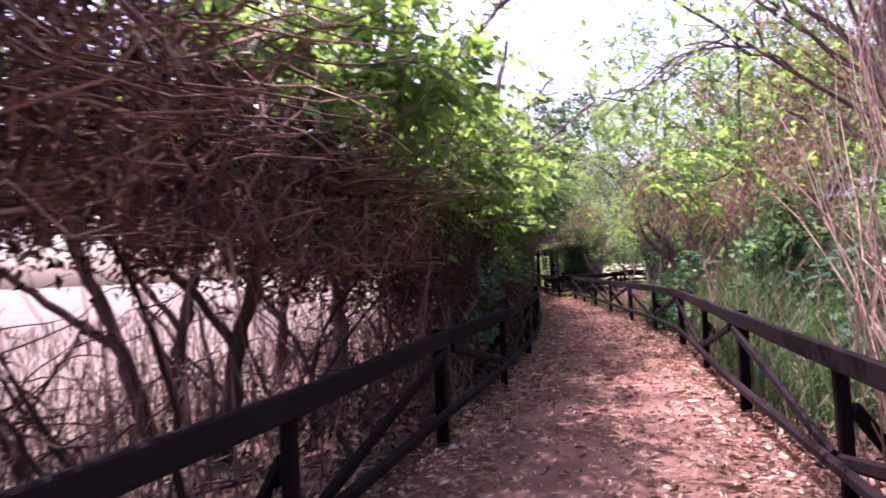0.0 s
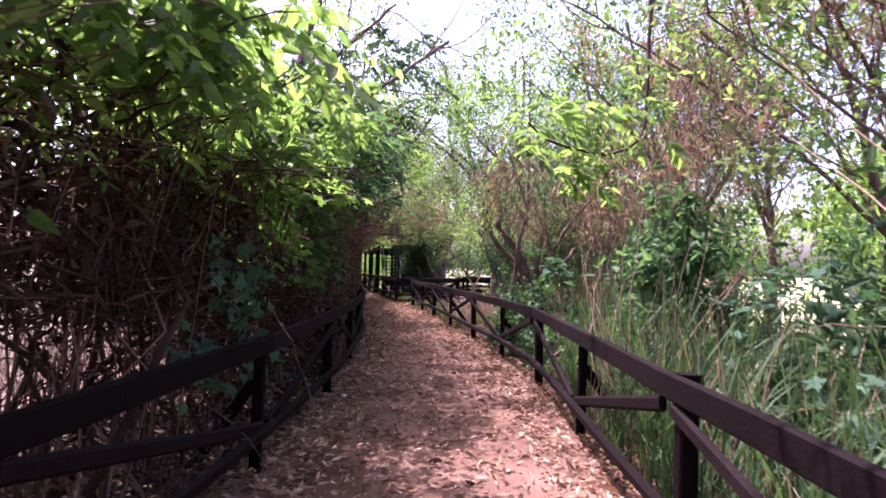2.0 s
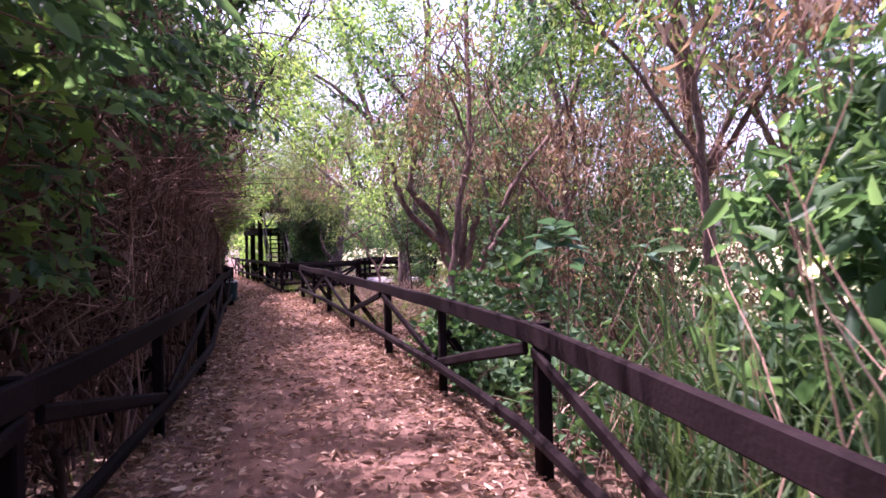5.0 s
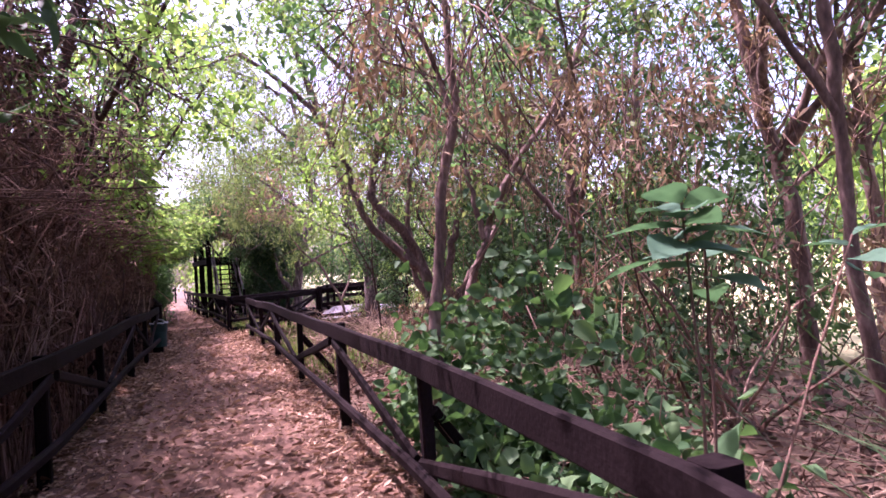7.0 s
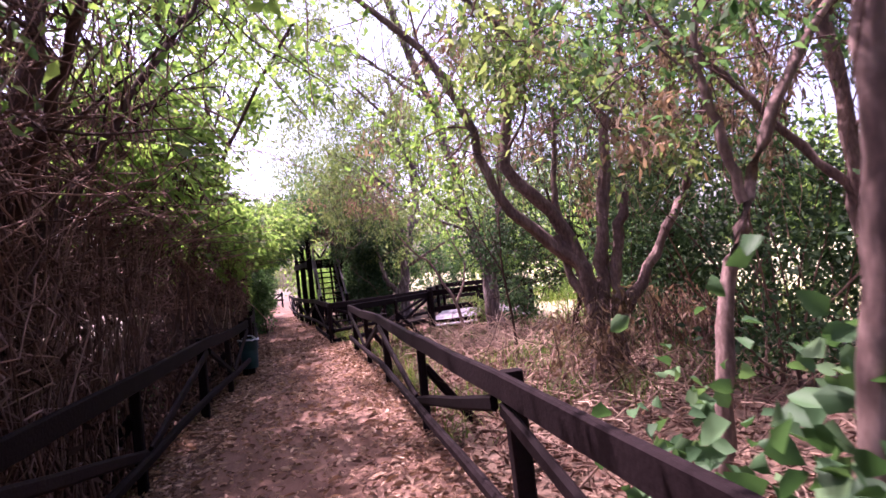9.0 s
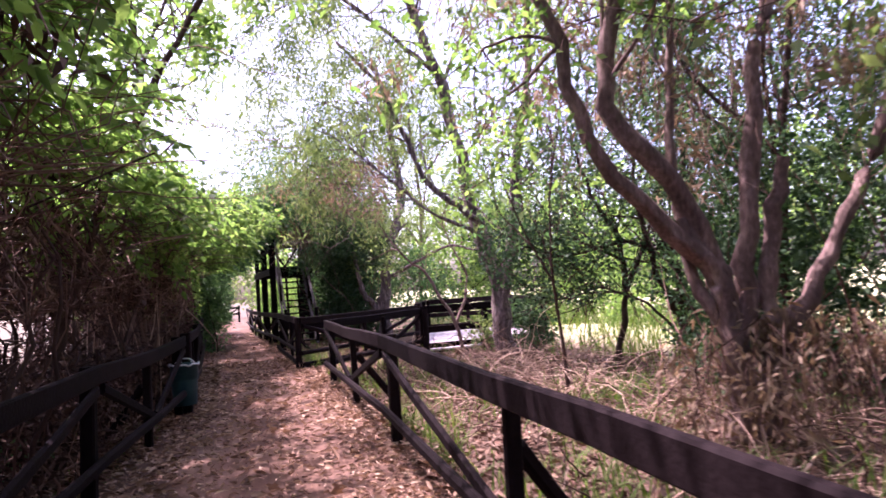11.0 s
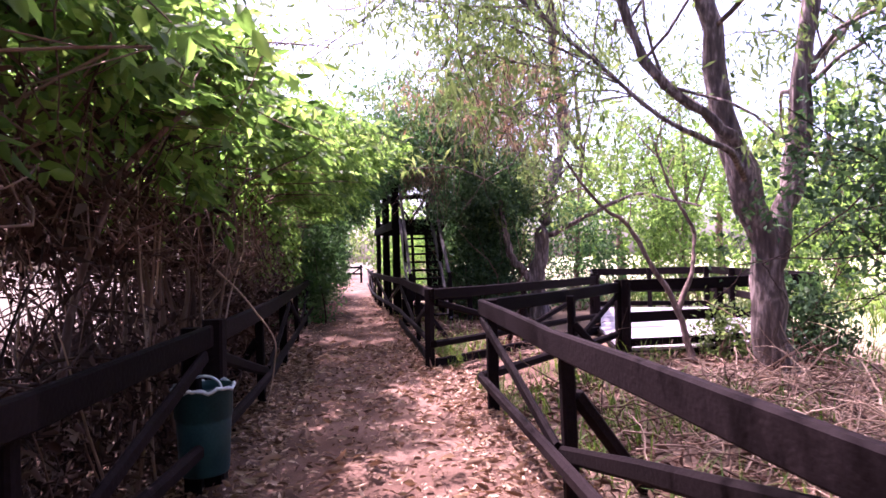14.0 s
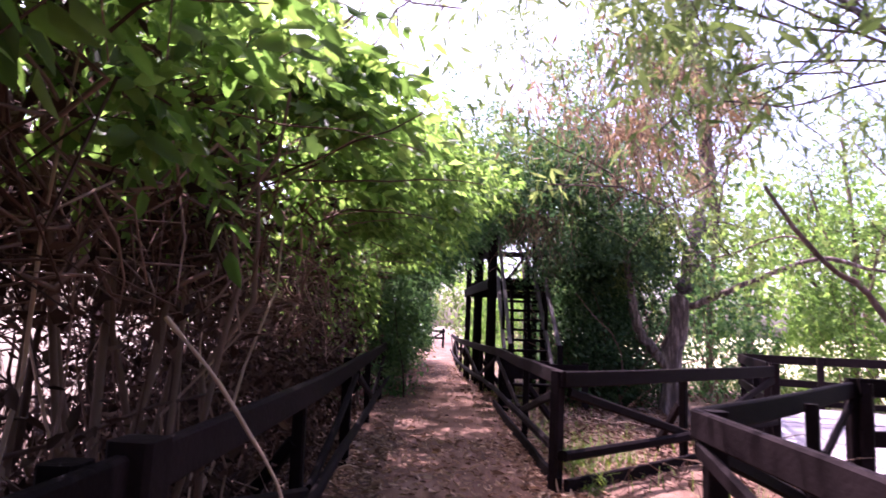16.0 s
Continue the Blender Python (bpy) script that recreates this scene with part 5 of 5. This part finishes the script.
def broad_plant(x, y, tops, size):
    """tops: (x, y, z, leaves) of each whorl."""
    pl = thing("broad_leaved_plant", "broad-leaved plant with large bluish leaves above the fence", "plant", (x, y, 0))
    for tx, ty, tz, n in tops:
        P, R = limb([(x, y, -0.1), ((x + tx) / 2 + 0.05, (y + ty) / 2, tz * 0.55), (tx, ty, tz)], 0.007, 0.004, 10)
        part("stem", tubes("stem", [(P, R)], M_TWIG, 6), None, pl)
        for i in range(n):
            a = i * 2.4 + tx * 3
            k = i / n
            v, f = big_leaf((tx, ty, tz - 0.17 * k), (math.cos(a), math.sin(a), 0.38 - 0.55 * k), size * (0.65 + 0.5 * k) * random.uniform(0.85, 1.15), size * random.uniform(0.5, 0.62), random.uniform(-0.45, 0.45))
            part("leaf", mesh_of("leaf", [list(q) for q in v], f, M_BIGLEAF, True), None, pl)


broad_plant(5.3, 14.3, [(5.27, 14.22, 1.58, 11), (5.42, 14.3, 1.44, 5), (6.1, 14.3, 1.45, 4)], 0.24)
broad_plant(5.9, 10.6, [(5.75, 10.5, 1.35, 8), (6.1, 10.8, 1.5, 7)], 0.24)
broad_plant(1.7, 12.0, [(1.9, 11.6, 0.75, 8), (1.9, 12.3, 0.5, 7), (1.75, 11.9, 1.1, 8)], 0.2)


def ivy_patch(x0, x1, y0, y1, n, h, size=0.1):
    v = thing("ivy_patch", "low ivy with dark green broad leaves along the fence", "climber", ((x0 + x1) / 2, (y0 + y1) / 2, 0), "ivy patches")
    p = clumpy(n, lambda k: np.stack([rng.uniform(x0, x1, k), rng.uniform(y0, y1, k), rng.gamma(2, h / 3, k)], 1), max(12, n // 20), 0.14)
    p[:, 2] = np.maximum(p[:, 2], 0.02)
    leaf_part(v, "foliage", keep_off_path(p, 0.3), size, 0.75, M_IVY, 0.2, flat=0.3, fine=True)


for row in [(5.05, 6.2, 15.1, 17.2, 1300, 0.6, 0.1), (5.1, 6.0, 16.4, 18.4, 800, 0.45, 0.095), (5.1, 6.2, 13.8, 15.2, 420, 0.4, 0.1), (5.5, 6.1, 15.9, 17.0, 420, 1.0, 0.1), (5.6, 7.2, 15.5, 18.5, 400, 0.25, 0.1), (1.0, 2.2, 22.5, 25.5, 350, 0.35, 0.1)]:
    ivy_patch(*row)


def lobed_vine(x0, x1, y0, y1, z0, z1, n, size, material, label="climbing vine with bright lobed leaves on the hedge"):
    """A climbing vine with five-lobed leaves."""
    v = thing("vine", label, "climber", ((x0 + x1) / 2, (y0 + y1) / 2, z0), "vines")
    c = clumpy(n, lambda k: np.stack([rng.uniform(x0, x1, k), rng.uniform(y0, y1, k), rng.uniform(z0, z1, k)], 1), max(6, n // 14), 0.16)
    c = keep_off_path(c, 0.2, 1.9)
    nor = unit(rng.normal(size=(n, 3)) * 0.5 + np.array([0.45, -0.35, 0.75]))
    a = unit(np.cross(nor, rng.normal(size=(n, 3))))
    s = np.cross(nor, a)
    r = size * rng.uniform(0.6, 1.3, n)
    ang = np.linspace(-2.6, 2.6, 11)
    rad = np.array([0.55, 0.8, 0.5, 0.95, 0.55, 1.15, 0.55, 0.95, 0.5, 0.8, 0.55]) * 0.5
    pts = [c - a * r[:, None] * 0.12]
    for t, q in zip(ang, rad):
        pts.append(c + r[:, None] * q * (a * np.cos(t) + s * np.sin(t)) - nor * r[:, None] * q * q * 0.35)
    vs = np.stack(pts, 1).reshape(-1, 3)
    i = np.arange(n)[:, None] * 12
    f = np.concatenate([i + np.array([0, k, k + 1]) for k in range(1, 11)], 1).reshape(-1, 3)
    part("foliage", mesh_of("vine_leaves", vs, f, material), None, v, "", "stuff")
    lines = [(wander(c[rng.integers(0, n)], (rng.normal() * 0.5, rng.normal() * 0.6, -0.3), rng.uniform(0.5, 1.2), 7, 0.25), taper(0.005, 0.002, 7)) for _ in range(n // 14)]
    part("tendril_mass", tubes("tendrils", lines, M_TWIG, 4), None, v, "thin brown trailing stems", "stuff")


lobed_vine(0.4, 1.3, 5.6, 7.6, 2.5, 3.0, 300, 0.15, M_LIGHTLEAF)
lobed_vine(0.9, 1.9, 6.4, 9.6, 2.1, 2.7, 380, 0.13, M_LIGHTLEAF)
lobed_vine(2.0, 3.1, 21.6, 24.8, 2.5, 3.3, 480, 0.14, M_LIGHTLEAF)
lobed_vine(2.1, 3.1, 25.0, 28.6, 2.1, 2.75, 460, 0.13, M_LIGHTLEAF)
lobed_vine(1.75, 2.45, 11.2, 14.4, 1.3, 2.7, 420, 0.15, M_LIGHTLEAF)
lobed_vine(1.65, 2.0, 10.0, 11.6, 0.45, 1.5, 110, 0.16, M_BIGLEAF, "blue-green lobed vine spilling over the fence rail")
lobed_vine(2.5, 3.3, 20.6, 23.4, 2.7, 3.9, 380, 0.15, M_LIGHTLEAF)
lobed_vine(5.3, 6.8, 8.6, 10.4, 0.6, 1.7, 260, 0.17, M_BIGLEAF, "blue-green lobed creeper sprawling over the bushes")
lobed_vine(6.3, 7.6, 9.6, 11.6, 2.4, 4.2, 320, 0.15, M_LEAF, "lobed creeper climbing the trees beside the reeds")


# ---- single things near the path ----
def hanging_branch():
    b = thing("hanging_branch", "dark bare branch hanging down and curling over the path", "branch", (5.2, 11.5, 3), "")
    P, R = limb([(5.4, 11.8, 4.6), (5.3, 11.6, 3.6), (5.24, 11.52, 2.84), (5.0, 11.3, 2.56), (4.6, 11.1, 2.45), (4.06, 10.87, 2.5), (3.9, 10.8, 2.62)], 0.02, 0.008, 26, 2)
    part("stem", tubes("stem", [(P, R)], M_DARKTWIG, 6), None, b)
    p = clumpy(500, lambda k: P[rng.integers(14, 26, k)] + rng.normal(size=(k, 3)) * 0.2 + np.array([0, 0, 0.15]), 20, 0.1)
    spray_part(b, "foliage", p[::10], 0.11, 0.36, M_LIGHTLEAF)


hanging_branch()


def spiky_rosette(x, y, z):
    """A tall head of narrow stiff leaves on a thin stem, standing out above the hedge."""
    s = thing("spiky_rosette", "dark green spiky head standing above the hedge", "plant", (x, y, 0))
    part("stem", tubes("stem", [limb([(x - 0.2, y, -0.1), (x - 0.1, y, z * 0.5), (x, y, z + 0.3)], 0.05, 0.02, 10)], M_DARKTWIG, 6), None, s)
    n = 190
    u = rng.uniform(-0.6, 0.55, n)
    d = unit(rng.normal(size=(n, 3)) * np.array([1, 1, 0.35]) + np.array([0, 0, 0.75]))
    ln = rng.uniform(0.25, 0.42, n)
    p = np.stack([x + rng.normal(size=n) * 0.04, y + rng.normal(size=n) * 0.04, z + u], 1)
    part("foliage", leaves("spikes", p, d, ln, ln * 0.13, M_DARKLEAF, fine=True), None, s, "", "stuff")


spiky_rosette(1.8, 14.2, 3.35)


def bare_branch(pts, r0, r1, label, mat_=None, name="bare_branch"):
    b = thing(name, label, "branch", pts[0])
    P, R = limb(pts, r0, r1, 20)
    part("stem", tubes("stem", [(P, R)], mat_ or M_BARK, 6), None, b)


bare_branch([(2.2, 26.3, 0.3), (2.35, 26.3, 1.2), (2.53, 26.33, 1.78), (2.84, 26.33, 2.06), (3.0, 26.4, 2.3)], 0.022, 0.01, "crooked bare brown branch rising out of the hedge")
bare_branch([(2.53, 26.33, 1.75), (2.4, 26.2, 2.0), (2.25, 26.1, 2.1)], 0.012, 0.006, "short bare side branch in the hedge")
bare_branch([(2.8, 27.1, 1.3), (2.95, 27.1, 1.15), (3.16, 27.1, 0.86), (3.14, 27.1, 0.66), (3.1, 27.05, 0.45)], 0.006, 0.003, "thin pale twig arching over the path edge", M_PALE)
bare_branch([(0.4, 6.3, 2.6), (0.75, 6.4, 2.2), (0.95, 6.5, 1.75), (1.15, 6.7, 1.45)], 0.014, 0.007, "pale bare branch hanging in the hedge", M_PALE)
bare_branch([(0.2, 5.6, 2.9), (0.5, 5.8, 2.3), (0.55, 5.9, 1.7), (0.6, 5.9, 1.3)], 0.02, 0.01, "twisted brown vine hanging in the hedge", M_PALE)


def scrap(x, y, s):
    """A crumpled scrap of paper."""
    b = bmesh.new()
    bmesh.ops.create_icosphere(b, subdivisions=2, radius=s)
    for v in b.verts:
        v.co *= 1 + 0.35 * noise.noise(v.co * 40)
        v.co.z *= 0.45
        v.co += Vector((x, y, s * 0.4))
    ob = part("paper_scrap", b, M_PAPER)
    tagged(ob, "crumpled white scrap of paper on the path", "litter")


scrap(3.84, 9.33, 0.05)
scrap(2.5, 13.0, 0.03)


# ---- distance ----
def far_tree(x, y, h, r, n, material):
    t = thing("far_tree", "distant pale green tree beyond the wood", "tree", (x, y, 0), "distant trees")
    P, R = limb([(x, y, -0.2), (x + rng.normal() * 0.2, y, h * 0.4), (x + rng.normal() * 0.3, y, h * 0.8)], h * 0.03, h * 0.01, 8)
    part("trunk", tubes("trunk", [(P, R)], M_BARK, 6), None, t)

    def body(k):
        q = unit(rng.normal(size=(k, 3))) * (rng.random((k, 1)) ** 0.4)
        return np.array([x, y, h * 0.55]) + q * np.array([r, r, h * 0.48])
    leaf_part(t, "crown", clumpy(n, body, max(12, n // 30), 0.35), 0.28, 0.55, material, 0.4)


for x, y, h, r, n in [(17, 6, 6, 3, 2200), (19, 12, 7, 3, 2200), (16, 19, 5, 2.4, 2000), (20, 23, 6, 3, 2200), (17, 41, 6, 3, 2600), (22, 36, 6, 3, 2400), (12.5, 47, 6.5, 3, 2600), (18, 50, 7, 3.4, 2600), (8.5, 52, 6, 3, 2600), (4.5, 60, 5, 2.6, 2200), (9, 66, 7, 3.5, 2600), (2.5, 72, 6, 3, 2600), (-3, 75, 6, 3.2, 2600), (-7, 70, 5, 2.5, 2200), (-5.5, 55, 5, 2.2, 2000), (26, 29, 6, 3, 2200), (15, 0, 6, 3, 2000), (10, -4, 6, 3, 2000), (3, -14, 6, 3, 2500), (-4, -12, 6, 3, 2500), (9, -12, 6, 3, 2500)]:
    far_tree(x, y, h, r, n, M_LIGHTLEAF if rng.random() < 0.6 else M_WILLOW)
x, y = strip(5200, 3.0, 33, 0.7, 4.5, -1, 0.8)
blades("dry_grass", "brown dead stalks between the hedge and the field", "dry grass", x, y, rng.uniform(0.35, 1.15, len(x)), 0.012, M_BRUSH, 0.3)
x, y = rng.uniform(-14, -0.8, 5200), rng.uniform(0, 34, 5200)
x = np.where(x > xl(y) - 2.2, x - 3, x)
blades("field_grass", "dry pinkish brown grass of the open field", "dry grass", x, y, rng.uniform(0.25, 0.8, len(x)), 0.02, M_BRUSH, 0.5)
